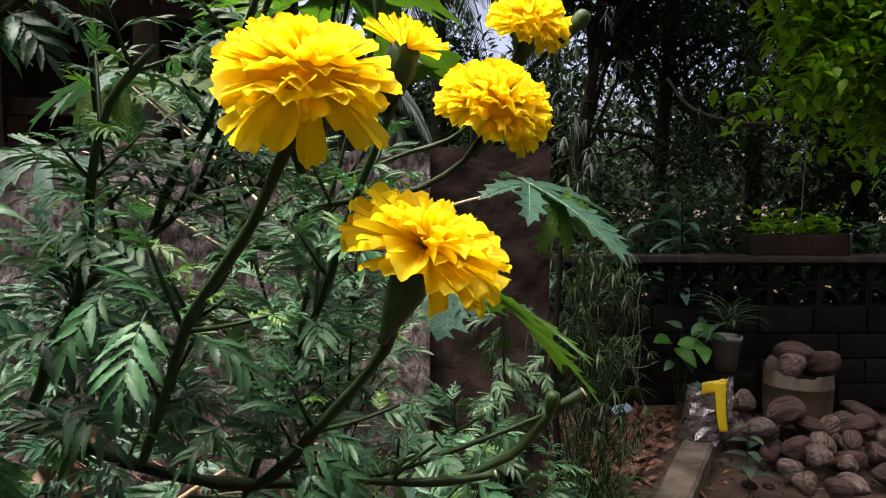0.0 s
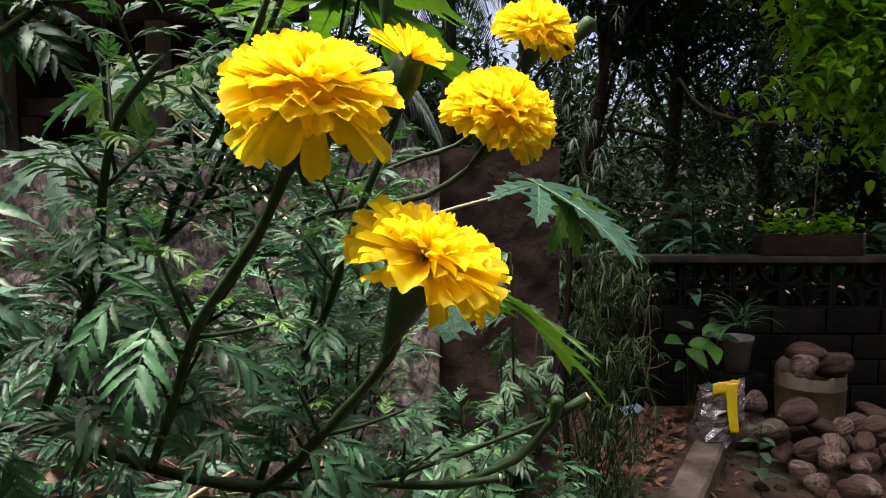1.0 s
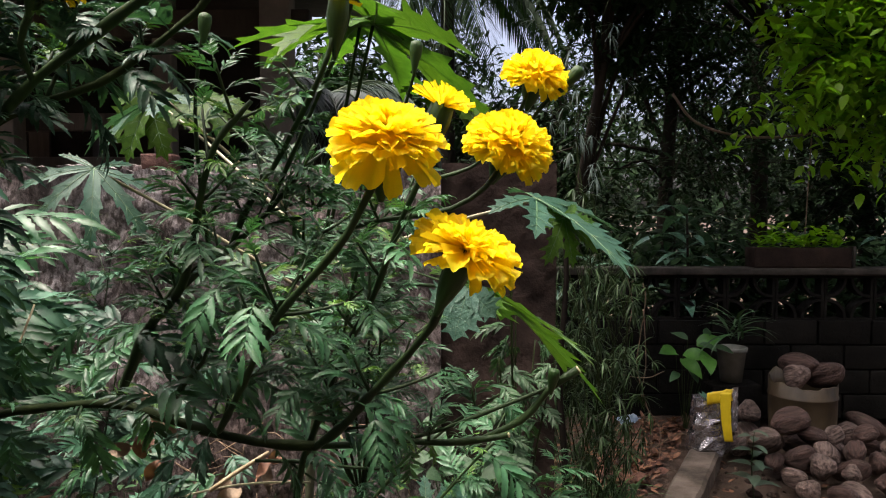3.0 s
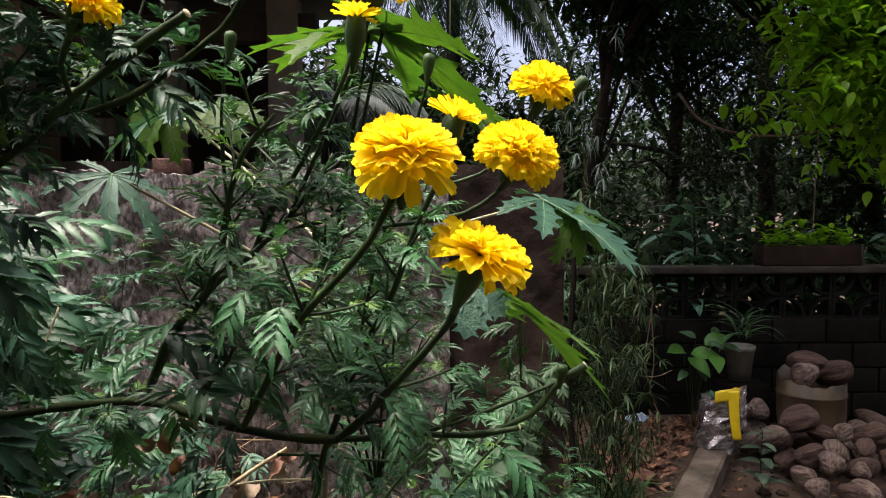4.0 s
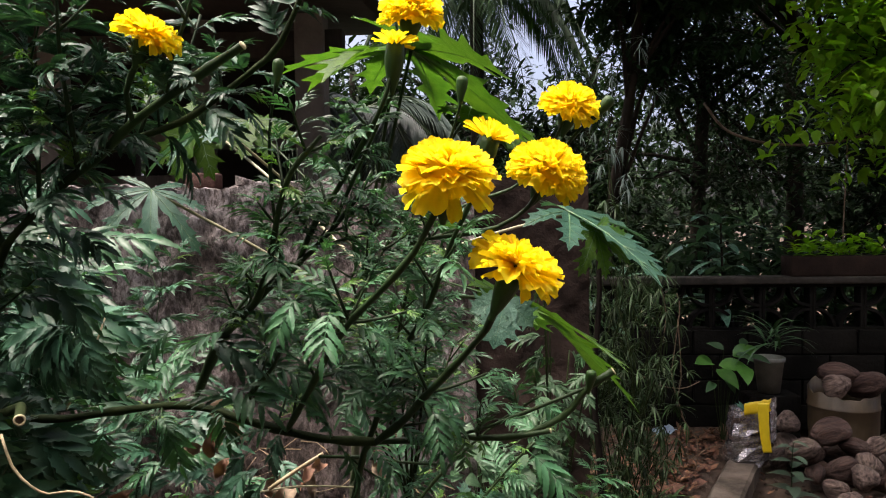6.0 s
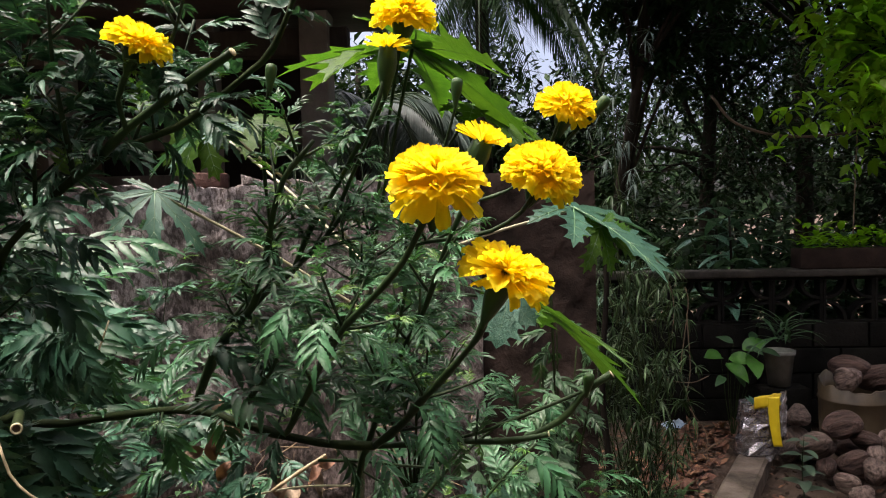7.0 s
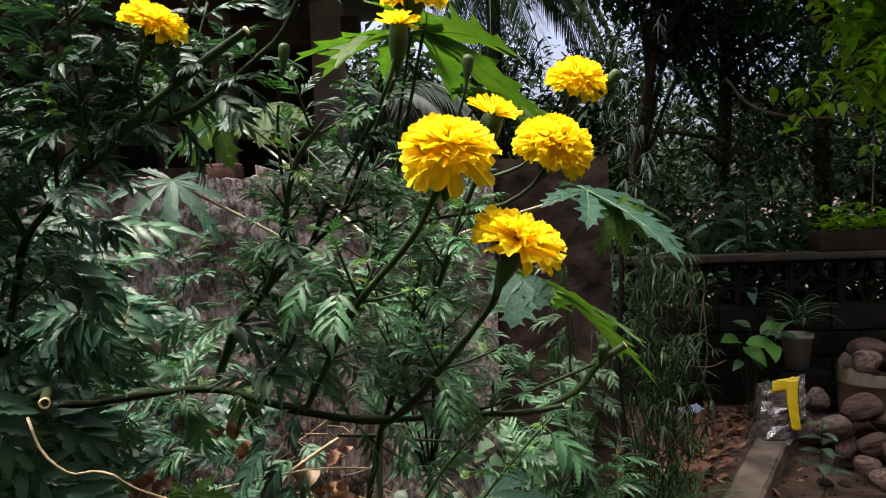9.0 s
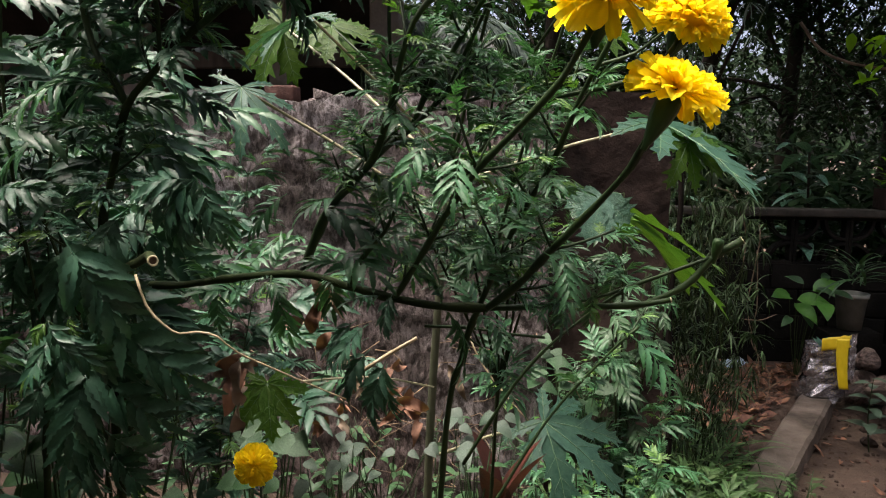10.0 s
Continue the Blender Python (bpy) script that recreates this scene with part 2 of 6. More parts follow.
def aim(at, along, up=(0, 0, 1), size=1.0):
    """A pose at a point with x along a direction and z towards up."""
    x = Vector(along).normalized()
    y = Vector(up).cross(x)
    if y.length < 1e-4:
        y = Vector((0, 1, 0)).cross(x)
    y.normalize()
    z = x.cross(y)
    m = Matrix((x, y, z)).transposed().to_4x4()
    return Matrix.Translation(at) @ m @ Matrix.Scale(size, 4)


def smooth_line(pts, step=0.02):
    """Points along a smooth line through the given ones."""
    p = [Vector(q) for q in pts]
    p = [2 * p[0] - p[1], *p, 2 * p[-1] - p[-2]]
    out = []
    for a, b, c, d in zip(p, p[1:], p[2:], p[3:]):
        n = max(2, int((c - b).length / step))
        for i in range(n):
            t = i / n
            out.append(0.5 * (2 * b + (c - a) * t + (2 * a - 5 * b + 4 * c - d) * t * t + (3 * b - a - 3 * c + d) * t ** 3))
    out.append(p[-2].copy())
    return out


def tube(pts, r0, r1, sides=7, rough=0.0, seed=0, cap=True, nodes=0):
    """A tapered tube along points."""
    g, n = Geo(), len(pts)
    ref = Vector((0.31, 0.2, 0.93))
    rr = random.Random(seed)
    for i, p in enumerate(pts):
        d = (pts[min(i + 1, n - 1)] - pts[max(i - 1, 0)]).normalized()
        u = d.cross(ref).normalized()
        w = d.cross(u)
        r = r0 + (r1 - r0) * i / max(1, n - 1)
        if nodes:
            r *= 0.94 + 0.3 * math.exp(-((i % nodes - nodes / 2) / 0.9) ** 2)
        for k in range(sides):
            a = 2 * math.pi * k / sides
            q = r * (1 + rough * rr.uniform(-1, 1))
            g.v.append(p + (u * math.cos(a) + w * math.sin(a)) * q)
        if i:
            for k in range(sides):
                a, b = (i - 1) * sides + k, (i - 1) * sides + (k + 1) % sides
                g.f.append((a, b, b + sides, a + sides))
    if cap:
        g.f.append(tuple(range(sides))[::-1])
        g.f.append(tuple(range((n - 1) * sides, n * sides)))
    return g


def merge(*gs):
    o = Geo()
    for g in gs:
        o.add(g.v, g.f)
    return o


def box(sx, sy, sz, bevel=0.0, at=(0, 0, 0)):
    """A box with its base at the middle of its foot, edges rounded."""
    bm = bmesh.new()
    bmesh.ops.create_cube(bm, size=1)
    bmesh.ops.scale(bm, vec=(sx, sy, sz), verts=bm.verts)
    if bevel:
        bmesh.ops.bevel(bm, geom=bm.edges[:], offset=bevel, segments=2, affect="EDGES", profile=0.6)
    g = Geo()
    bm.verts.index_update()
    g.add([v.co + Vector(at) + Vector((0, 0, sz / 2)) for v in bm.verts], [tuple(v.index for v in f.verts) for f in bm.faces])
    bm.free()
    return g


def blade(length, width, bend=0.4, fold=0.25, n=5, wave=0.0, tip=1.0, seed=0, teeth=0):
    """A pointed leaf along x: three rows of points, folded on its midrib, bent down."""
    g = Geo()
    rr = random.Random(seed)
    ph = rr.uniform(0, 6)
    for i in range(n + 1):
        s = i / n
        w = width * 0.5 * (math.sin(math.pi * min(1, s ** (0.75 * tip) * 0.97 + 0.03)) ** 0.8)
        if teeth and 0 < i < n:
            w *= (1.14 if i % 2 else 0.82) * rr.uniform(0.9, 1.08)
        x = length * (math.sin(bend * s) / bend if bend else s)
        z = -length * ((1 - math.cos(bend * s)) / bend if bend else 0)
        wz = wave * width * math.sin(7 * s + ph)
        g.v += [Vector((x, w, z + w * fold + wz)), Vector((x, 0, z)), Vector((x, -w, z + w * fold - wz))]
        if i:
            k = 3 * i
            g.f += [(k - 3, k - 2, k + 1, k), (k - 2, k - 1, k + 2, k + 1)]
    return g


def sheet(nx, ny, fn):
    """A grid of points from fn(u, v)."""
    g = Geo()
    for j in range(ny + 1):
        for i in range(nx + 1):
            g.v.append(Vector(fn(i / nx, j / ny)))
    for j in range(ny):
        for i in range(nx):
            k = j * (nx + 1) + i
            g.f.append((k, k + 1, k + nx + 2, k + nx + 1))
    return g


def lathe(profile, sides=24, wob=0.0, seed=0):
    """A turned body from (radius, height) pairs."""
    g = Geo()
    rr = random.Random(seed)
    ph = [rr.uniform(0, 6) for _ in range(3)]
    for i, (r, z) in enumerate(profile):
        for k in range(sides):
            a = 2 * math.pi * k / sides
            q = r * (1 + wob * (math.sin(2 * a + ph[0]) + 0.6 * math.sin(3 * a + ph[1] + z * 5)))
            g.v.append(Vector((q * math.cos(a), q * math.sin(a), z)))
        if i:
            for k in range(sides):
                a, b = (i - 1) * sides + k, (i - 1) * sides + (k + 1) % sides
                g.f.append((a, b, b + sides, a + sides))
    return g


# ---- leaf shapes ----


def marigold_leaf(seed, fine=True, broad=False):
    """A feather-like leaf along x, about 0.12 long: pairs of narrow toothed leaflets on a thin rachis."""
    rr = random.Random(seed)
    g = Geo()
    pairs = rr.choice((6, 6, 7, 7)) if broad else rr.choice((4, 5, 5, 6))
    bend = rr.uniform(0.4, 1.0) if broad else rr.uniform(0.2, 0.9)
    L = 0.085
    pos = lambda s: Vector((L * math.sin(bend * s) / bend, 0, -L * (1 - math.cos(bend * s)) / bend))
    k = 7 if fine else 3
    rach = [pos(i / k) for i in range(k + 1)]
    t = tube(rach, 0.0011, 0.0005, 4 if fine else 3, cap=False)
    g.add(t.v, t.f)
    lift = rr.uniform(-0.1, 0.35)
    for i in range(pairs):
        s = 0.18 + 0.78 * i / pairs
        ln = 0.042 * (0.6 + 0.55 * math.sin(math.pi * (0.25 + 0.6 * s))) * rr.uniform(0.88, 1.1)
        for side in (1, -1):
            b = blade(ln, ln * (rr.uniform(0.22, 0.28) if broad else rr.uniform(0.17, 0.23)), rr.uniform(0.2, 0.9), 0.4, 13 if fine else 4, 0.08, seed=rr.random(), teeth=fine)
            m = Matrix.Translation(pos(s)) @ Euler((side * lift + rr.uniform(-0.3, 0.3), bend * s * 0.6 + rr.uniform(-0.2, 0.2), side * (rr.uniform(0.65, 0.95) - 0.2 * s))).to_matrix().to_4x4()
            g.add(b.v, b.f, m)
    b = blade(0.042, 0.0085, 0.6, 0.4, 11 if fine else 4, 0.1, seed=rr.random(), teeth=fine)
    g.add(b.v, b.f, Matrix.Translation(pos(1)) @ Euler((0, bend * 0.8, 0)).to_matrix().to_4x4())
    return g


BROAD = [marigold_leaf(20 + i, True, True).mesh("leaf", M_LEAF_BROAD) for i in range(8)]
BROAD_FAR = [marigold_leaf(20 + i, False, True).mesh("leaf", M_LEAF_BROAD) for i in range(6)]
LEAVES = [marigold_leaf(i).mesh("leaf", M_LEAF) for i in range(8)]
LEAVES_FAR = [marigold_leaf(i, False).mesh("leaf", M_LEAF) for i in range(6)]
YOUNG_FAR = [marigold_leaf(50 + i, False).mesh("young_leaf", M_LEAF_YOUNG) for i in range(4)]
YOUNG = [marigold_leaf(50 + i).mesh("young_leaf", M_LEAF_YOUNG) for i in range(4)]


def palmate(seed, slim=1.0, lobes=((0, 1.0), (38, 0.95), (-38, 0.95), (78, 0.75), (-78, 0.75), (122, 0.48), (-122, 0.48)), droop=0.5):
    """A deeply cut, many-lobed leaf of unit length, its stalk at the origin; returns the blade and its veins."""
    rr = random.Random(seed)
    g, vein = Geo(), Geo()
    for ang, ln in lobes:
        ln *= rr.uniform(0.9, 1.08)
        side_pts = [(0.0, 0.02, 0.0), (0.16, 0.12, 0.0), (0.3, 0.16, 0.02), (0.4, 0.145, 0.02), (0.47, 0.27, 0.1), (0.53, 0.17, 0.02), (0.61, 0.14, 0.01), (0.66, 0.24, 0.11), (0.72, 0.12, 0.02), (0.79, 0.1, 0.01), (0.83, 0.15, 0.08), (0.88, 0.06, 0.0), (1.0, 0.0, 0.0)]
        b = droop * rr.uniform(0.7, 1.3)
        fold = rr.uniform(0.1, 0.35)
        h = lambda s: Vector((ln * math.sin(b * s) / b, 0, -ln * (1 - math.cos(b * s)) / b + 0.01))
        vs, fs = [], []
        for i, (s, w, sw) in enumerate(side_pts):
            mid = h(s)
            w *= slim if s > 0.1 else 1
            jl, jr = rr.uniform(0.8, 1.2), rr.uniform(0.8, 1.2)
            el, er = h(s + sw * jl), h(s + sw * jr)
            vs += [el + Vector((0, w * ln * jl, w * ln * fold)), mid, er + Vector((0, -w * ln * jr, w * ln * fold))]
            if i:
                k = 3 * i
                fs += [(k - 3, k - 2, k + 1, k), (k - 2, k - 1, k + 2, k + 1)]
        m = Euler((0, rr.uniform(-0.08, 0.08), radians(ang + rr.uniform(-4, 4)))).to_matrix().to_4x4()
        g.add(vs, fs, m)
        t = tube([h(s) + Vector((0, 0, 0.004)) for s in (0, 0.2, 0.4, 0.6, 0.8, 0.95)], 0.006, 0.002, 5)
        vein.add(t.v, t.f, m)
        for s, w, sw in side_pts:
            w *= slim
            if sw > 0.05:
                for sg in (1, -1):
                    t = tube([h(s - 0.1) + Vector((0, 0, 0.004)), h(s + sw * 0.7) + Vector((0, sg * w * ln * 0.8, w * ln * fold * 0.8 + 0.003))], 0.0025, 0.001, 4)
                    vein.add(t.v, t.f, m)
    return g, vein


# ---- setting: ground, walls, kerb ----
def ground_height(x, y):
    h = 0.03 * noise.noise((x * 0.9, y * 0.9, 0)) + 0.012 * noise.noise((x * 5, y * 5, 3))
    left = 0.93 + 0.53 * (y - 3.15) - x
    edge = max(0.0, min(1.0, min(x + 4.5, 4.5 - x, y + 2, 7 - y) / 0.5))
    return (h + (0.035 if left > 0 else -0.035) * (1 if abs(left) > 0.05 else abs(left) / 0.05) + 0.05) * edge - 0.06


near = sheet(150, 150, lambda u, v: (-4.5 + 9 * u, -2 + 9 * v, ground_height(-4.5 + 9 * u, -2 + 9 * v)))
g = Geo().add(near.v, near.f)
# the sheet goes on to the horizon, cut round the fine part
ring = [(-4.5, -2), (4.5, -2), (4.5, 7), (-4.5, 7)]
far = [(-900, -900), (900, -900), (900, 900), (-900, 900)]
k = len(g.v)
g.v += [Vector((x, y, -0.06)) for x, y in ring] + [Vector((x, y, -0.06)) for x, y in far]
g.f += [(k + i, k + 4 + i, k + 4 + (i + 1) % 4, k + (i + 1) % 4) for i in range(4)]
tagged(piece("ground", g.mesh("ground", M_SOIL)), "bare brown soil with fallen leaves", "ground", kind="structure")


def rough_wall(x0, x1, y, z1, thick, top=0.03, depth=0.02, seed=0, nx=130, nz=80):
    """A wall with a broken top edge and a pitted, uneven face."""
    def crest(x):
        return z1 + top * (noise.noise((x * 2.1, seed, 0)) * 1.2 + 0.7 * noise.noise((x * 9, seed, 2)) + 0.35 * noise.noise((x * 34, seed, 4)))
    def face(u, v):
        x = x0 + (x1 - x0) * u
        z = -0.1 + (crest(x) + 0.1) * v
        d = depth * (noise.noise((x * 3, z * 3, seed)) + 0.6 * noise.noise((x * 11, z * 11, seed + 3)) + 0.4 * abs(noise.noise((x * 30, z * 30, seed))))
        return x, y + d, z
    g = sheet(nx, nz, face)
    def lid(u, v):
        x = x0 + (x1 - x0) * u
        yy = face(u, 1)[1]
        return x, yy + (y + thick - yy) * v, crest(x) + 0.5 * top * noise.noise((x * 20, v * 4, seed + 9)) * (v * (1 - v) * 4)
    t = sheet(nx, 5, lid)
    g.add(t.v, t.f)
    b = sheet(nx, 1, lambda u, v: (x0 + (x1 - x0) * u, y + thick, crest(x0 + (x1 - x0) * u) * (1 - v) - 0.1 * v))
    g.add(b.v, b.f)
    for u in (0, 1):
        s = sheet(1, 1, lambda a, v, u=u: (x0 + (x1 - x0) * u, y + thick * a, -0.1 + (crest(x0 + (x1 - x0) * u) + 0.1) * v))
        g.add(s.v, s.f)
    return g


tagged(piece("wall_south", rough_wall(-3.2, -0.05, 2.6, 1.73, 0.16, 0.035, 0.028, seed=2, nx=240, nz=130).mesh("wall", M_CONCRETE)), "old rough grey concrete wall with a crumbled top", "wall", kind="structure")
# darker brown end of the wall, built as a piece of its own
tagged(piece("wall_panel", rough_wall(-0.047, 0.405, 2.64, 1.75, 0.1, 0.01, 0.016, 8, 60, 90).mesh("wall", M_BROWN_WALL)), "dark brown stretch of wall beside the concrete wall", "wall", kind="structure")
# added post, near black to stand for the dark shading at the wall's end
post = tube(smooth_line([(0.43, 2.62, -0.1), (0.445, 2.62, 0.5), (0.42, 2.62, 0.9), (0.445, 2.63, 1.3), (0.425, 2.64, 1.6)], 0.1), 0.015, 0.01, 9, 0.1, 3)
tagged(piece("wooden_post", post.mesh("post", M_POST)), "near-black post added for the dark edge at the wall's end", "post")

# rubble left on the wall's crest
for k, (x, z, sx, sy, sz, mt, lab) in enumerate(((-1.17, 1.735, 0.13, 0.08, 0.06, M_BRICK, "broken red brick on the wall top"), (-1.28, 1.725, 0.09, 0.07, 0.035, M_CONCRETE, "grey mortar lump on the wall top"), (-1.0, 1.735, 0.07, 0.06, 0.04, M_CONCRETE, "grey mortar lump on the wall top"), (-0.62, 1.735, 0.1, 0.06, 0.035, M_CONCRETE, "grey mortar lump on the wall top"))):
    q = box(sx, sy, sz, 0.008)
    for v in q.v:
        v += Vector((noise.noise(v * 25), noise.noise(v * 25 + Vector((5, 0, 0))), noise.noise(v * 25 + Vector((0, 9, 0))))) * 0.012
    tagged(piece("brick_fragment" if mt is M_BRICK else "mortar_lump", q.mesh("rubble", mt), None, pose(x, 2.68, z - 0.012, 0, 6 * k, 25 * k)), lab, "rubble", "rubble on the wall")

# kerb beside the path
kd = Vector((0.53, 1.0, 0)).normalized()
kn = Vector((kd.y, -kd.x, 0))
def kerb_point(u, v):
    p = Vector((0.885, 2.9, 0)) + kd * (-3.6 + 5.3 * u)
    prof = [(-0.088, -0.12), (-0.09, 0.045), (-0.075, 0.06), (0.07, 0.062), (0.088, 0.045), (0.09, -0.12)]
    a, z = prof[round(v * 5)]
    q = p + kn * a
    return q.x + 0.005 * noise.noise((q.x * 9, q.y * 9, z)), q.y + 0.005 * noise.noise((q.x * 9, q.y * 9, z + 5)), z + 0.005 * noise.noise((q.x * 14, q.y * 14, 1)) - (0.02 * max(0, noise.noise((q.x * 6, q.y * 6, 9))) if a > 0.05 and z > 0 else 0)
kg = sheet(90, 5, kerb_point)
kg.f.append(tuple(90 + 91 * j for j in range(6)))
tagged(piece("kerb", kg.mesh("kerb", M_KERB, smooth=False)), "low worn concrete kerb along the dirt path", "kerb", kind="structure")

# low wall at the back: blocks below, a row of pierced blocks, a ledge
BY = 5.1
low = thing("wall_back", "low block wall with a pierced row, shade put into its colour", "wall", kind="structure")
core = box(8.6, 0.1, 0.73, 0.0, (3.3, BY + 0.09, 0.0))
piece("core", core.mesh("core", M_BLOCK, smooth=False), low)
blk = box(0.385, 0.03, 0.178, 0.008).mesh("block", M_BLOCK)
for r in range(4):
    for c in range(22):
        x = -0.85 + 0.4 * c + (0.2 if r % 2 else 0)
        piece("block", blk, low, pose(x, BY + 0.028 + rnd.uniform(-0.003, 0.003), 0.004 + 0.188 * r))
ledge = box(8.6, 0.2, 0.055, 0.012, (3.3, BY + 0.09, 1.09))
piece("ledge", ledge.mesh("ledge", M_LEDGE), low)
# one pierced block: a frame and four curved leaves
vent = box(0.365, 0.1, 0.022, 0.004, (0, 0, 0))
vent.add(*[(q.v, q.f) for q in [box(0.365, 0.1, 0.022, 0.004, (0, 0, 0.322))]][0])
for sx in (-0.171, 0.171):
    q = box(0.022, 0.1, 0.298, 0.004, (sx, 0, 0.023))
    vent.add(q.v, q.f)
for cx, cz, a0 in ((-0.16, 0.022, 0), (0.16, 0.022, 90), (0.16, 0.322, 180), (-0.16, 0.322, 270)):
    arc = sheet(10, 3, lambda u, v, cx=cx, cz=cz, a0=a0: (
        cx + (0.135 + (0.011 if v in (1 / 3, 2 / 3) else -0.011)) * math.cos(radians(a0 + 90 * u)),
        -0.048 if v < 0.5 else 0.048,
        cz + (0.135 + (0.011 if v in (1 / 3, 2 / 3) else -0.011)) * math.sin(radians(a0 + 90 * u))))
    arc2 = sheet(10, 1, lambda u, v, cx=cx, cz=cz, a0=a0: (cx + 0.146 * math.cos(radians(a0 + 90 * u)), -0.048 + 0.096 * v, cz + 0.146 * math.sin(radians(a0 + 90 * u))))
    arc3 = sheet(10, 1, lambda u, v, cx=cx, cz=cz, a0=a0: (cx + 0.124 * math.cos(radians(a0 + 90 * u)), -0.048 + 0.096 * v, cz + 0.124 * math.sin(radians(a0 + 90 * u))))
    front = sheet(10, 1, lambda u, v, cx=cx, cz=cz, a0=a0: (cx + (0.124 + 0.022 * v) * math.cos(radians(a0 + 90 * u)), -0.048, cz + (0.124 + 0.022 * v) * math.sin(radians(a0 + 90 * u))))
    for q in (arc2, arc3, front):
        vent.add(q.v, q.f)
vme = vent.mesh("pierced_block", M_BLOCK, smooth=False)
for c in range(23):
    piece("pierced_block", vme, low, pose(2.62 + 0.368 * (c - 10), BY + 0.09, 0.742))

# unseen plain walls that close the yard, added to cut the sky light
for nm, sx, sy, x, y, h in (("wall_house", 9.0, 0.2, 0.5, -1.5, 4.6), ("wall_side", 0.2, 5.4, 5.1, 1.2, 4.6), ("wall_yard", 0.2, 3.7, -3.0, 0.4, 3.6)):
    tagged(piece(nm, box(sx, sy, h, 0.02, (x, y, -0.07)).mesh("wall", M_SHED, smooth=False)), "unseen plain grey wall added to block sky light", "wall", kind="structure")

# ---- shed behind the wall ----
shed = thing("shed", "dark open shed with grey posts under a rusty roof", "shed", at=(-3.4, 5.5, 0))
def shed_part(name, gg, mat, label="", smooth=False):
    return piece(name, gg.mesh(name, mat, smooth=smooth), shed, Matrix.Translation((3.4, -5.5, 0)), label)
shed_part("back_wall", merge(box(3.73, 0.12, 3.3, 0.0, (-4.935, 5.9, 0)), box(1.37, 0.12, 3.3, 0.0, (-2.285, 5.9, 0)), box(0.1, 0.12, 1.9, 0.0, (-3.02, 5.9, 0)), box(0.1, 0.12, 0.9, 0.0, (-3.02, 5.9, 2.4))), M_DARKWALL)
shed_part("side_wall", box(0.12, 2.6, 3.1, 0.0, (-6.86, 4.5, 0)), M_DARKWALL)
roof = sheet(60, 20, lambda u, v: (-7.2 + 6.45 * u, 2.95 + 3.1 * v, 2.85 + 0.5 * v + 0.025 * math.sin(u * 6.45 * 2 * math.pi / 0.2)))
roof.add(*[(r2.v, r2.f) for r2 in [sheet(1, 1, lambda u, v: (-7.2 + 6.45 * u, 2.95 + 3.1 * v, 2.76 + 0.5 * v))]][0])
shed_part("roof", roof, M_ROOF, smooth=True)
for x, y, w in ((-1.17, 4.6, 0.2), (-1.95, 4.65, 0.13), (-3.0, 4.6, 0.16), (-4.6, 4.6, 0.16)):
    shed_part("post", box(w, w * 0.9, 3.0, 0.012, (x, y, 0)), M_SHED)
shed_part("beam", box(5.9, 0.12, 0.18, 0.01, (-3.9, 4.62, 2.72)), M_WOOD)
shed_part("cross_beam", box(3.4, 0.09, 0.12, 0.01, (-2.9, 4.75, 2.12)), M_WOOD)
# darker timber colour here takes the place of the shade inside the shed
shed_part("low_wall", box(1.1, 0.14, 1.95, 0.01, (-2.5, 4.9, 0)), M_WOOD)
for x in (-3.6, -3.2, -4.0):
    shed_part("board", box(0.16, 0.03, 2.3, 0.004, (x, 5.3, 0)), M_WOOD)

# ---- marigolds ----
PETALS = []
for i in range(8):
    rr = random.Random(300 + i)
    def petal_point(u, v, ph=rr.uniform(0, 6), cup=rr.uniform(0.1, 0.4), curl=rr.uniform(-0.55, 0.15), nt=rr.choice((1.5, 2, 3)), wide=rr.uniform(0.3, 0.5)):
        # narrow claw, broad wavy notched end
        w = wide * (0.25 + 0.75 * u ** 0.9) * (1 - 0.28 * (max(0, u - 0.75) / 0.25) ** 2)
        y = (v - 0.5) * w
        ruffle = 0.06 * u * math.sin(v * 2 * math.pi * 1.1 + ph) + 0.016 * u * u * math.sin(v * 11 + ph) + 0.014 * u ** 4 * math.sin(v * 17 + 2 * ph)
        x = u - 0.2 * max(0, u - 0.7) * (2 * v - 1) ** 2 - (0.035 * (0.5 + 0.5 * math.cos(v * 2 * math.pi * nt + ph)) if u > 0.95 else 0)
        return x, y, cup * (abs(v - 0.5) * 2) ** 2 * 0.18 + ruffle + curl * 0.3 * u ** 2.5
    PETALS.append(sheet(7, 10, petal_point).mesh("petal", M_PETAL))


def head_profile(w, h):
    return [(0.0015, -h), (w * 0.3, -h * 0.9), (w * 0.62, -h * 0.68), (w * 0.94, -h * 0.42), (w * 1.05, -h * 0.22), (w * 0.92, 0.0), (w * 0.85, h * 0.03), (w * 0.3, 0.004)]


def calyx(w, h):
    g = lathe(head_profile(w, h), 16)
    n = len(g.v)
    for i, v in enumerate(g.v):
        a = math.atan2(v.y, v.x)
        s = 1 + 0.05 * math.cos(8 * a)
        g.v[i] = Vector((v.x * s, v.y * s, v.z + (0.0025 * (0.5 + 0.5 * math.cos(8 * a)) if v.z > -0.003 else 0)))
    return g


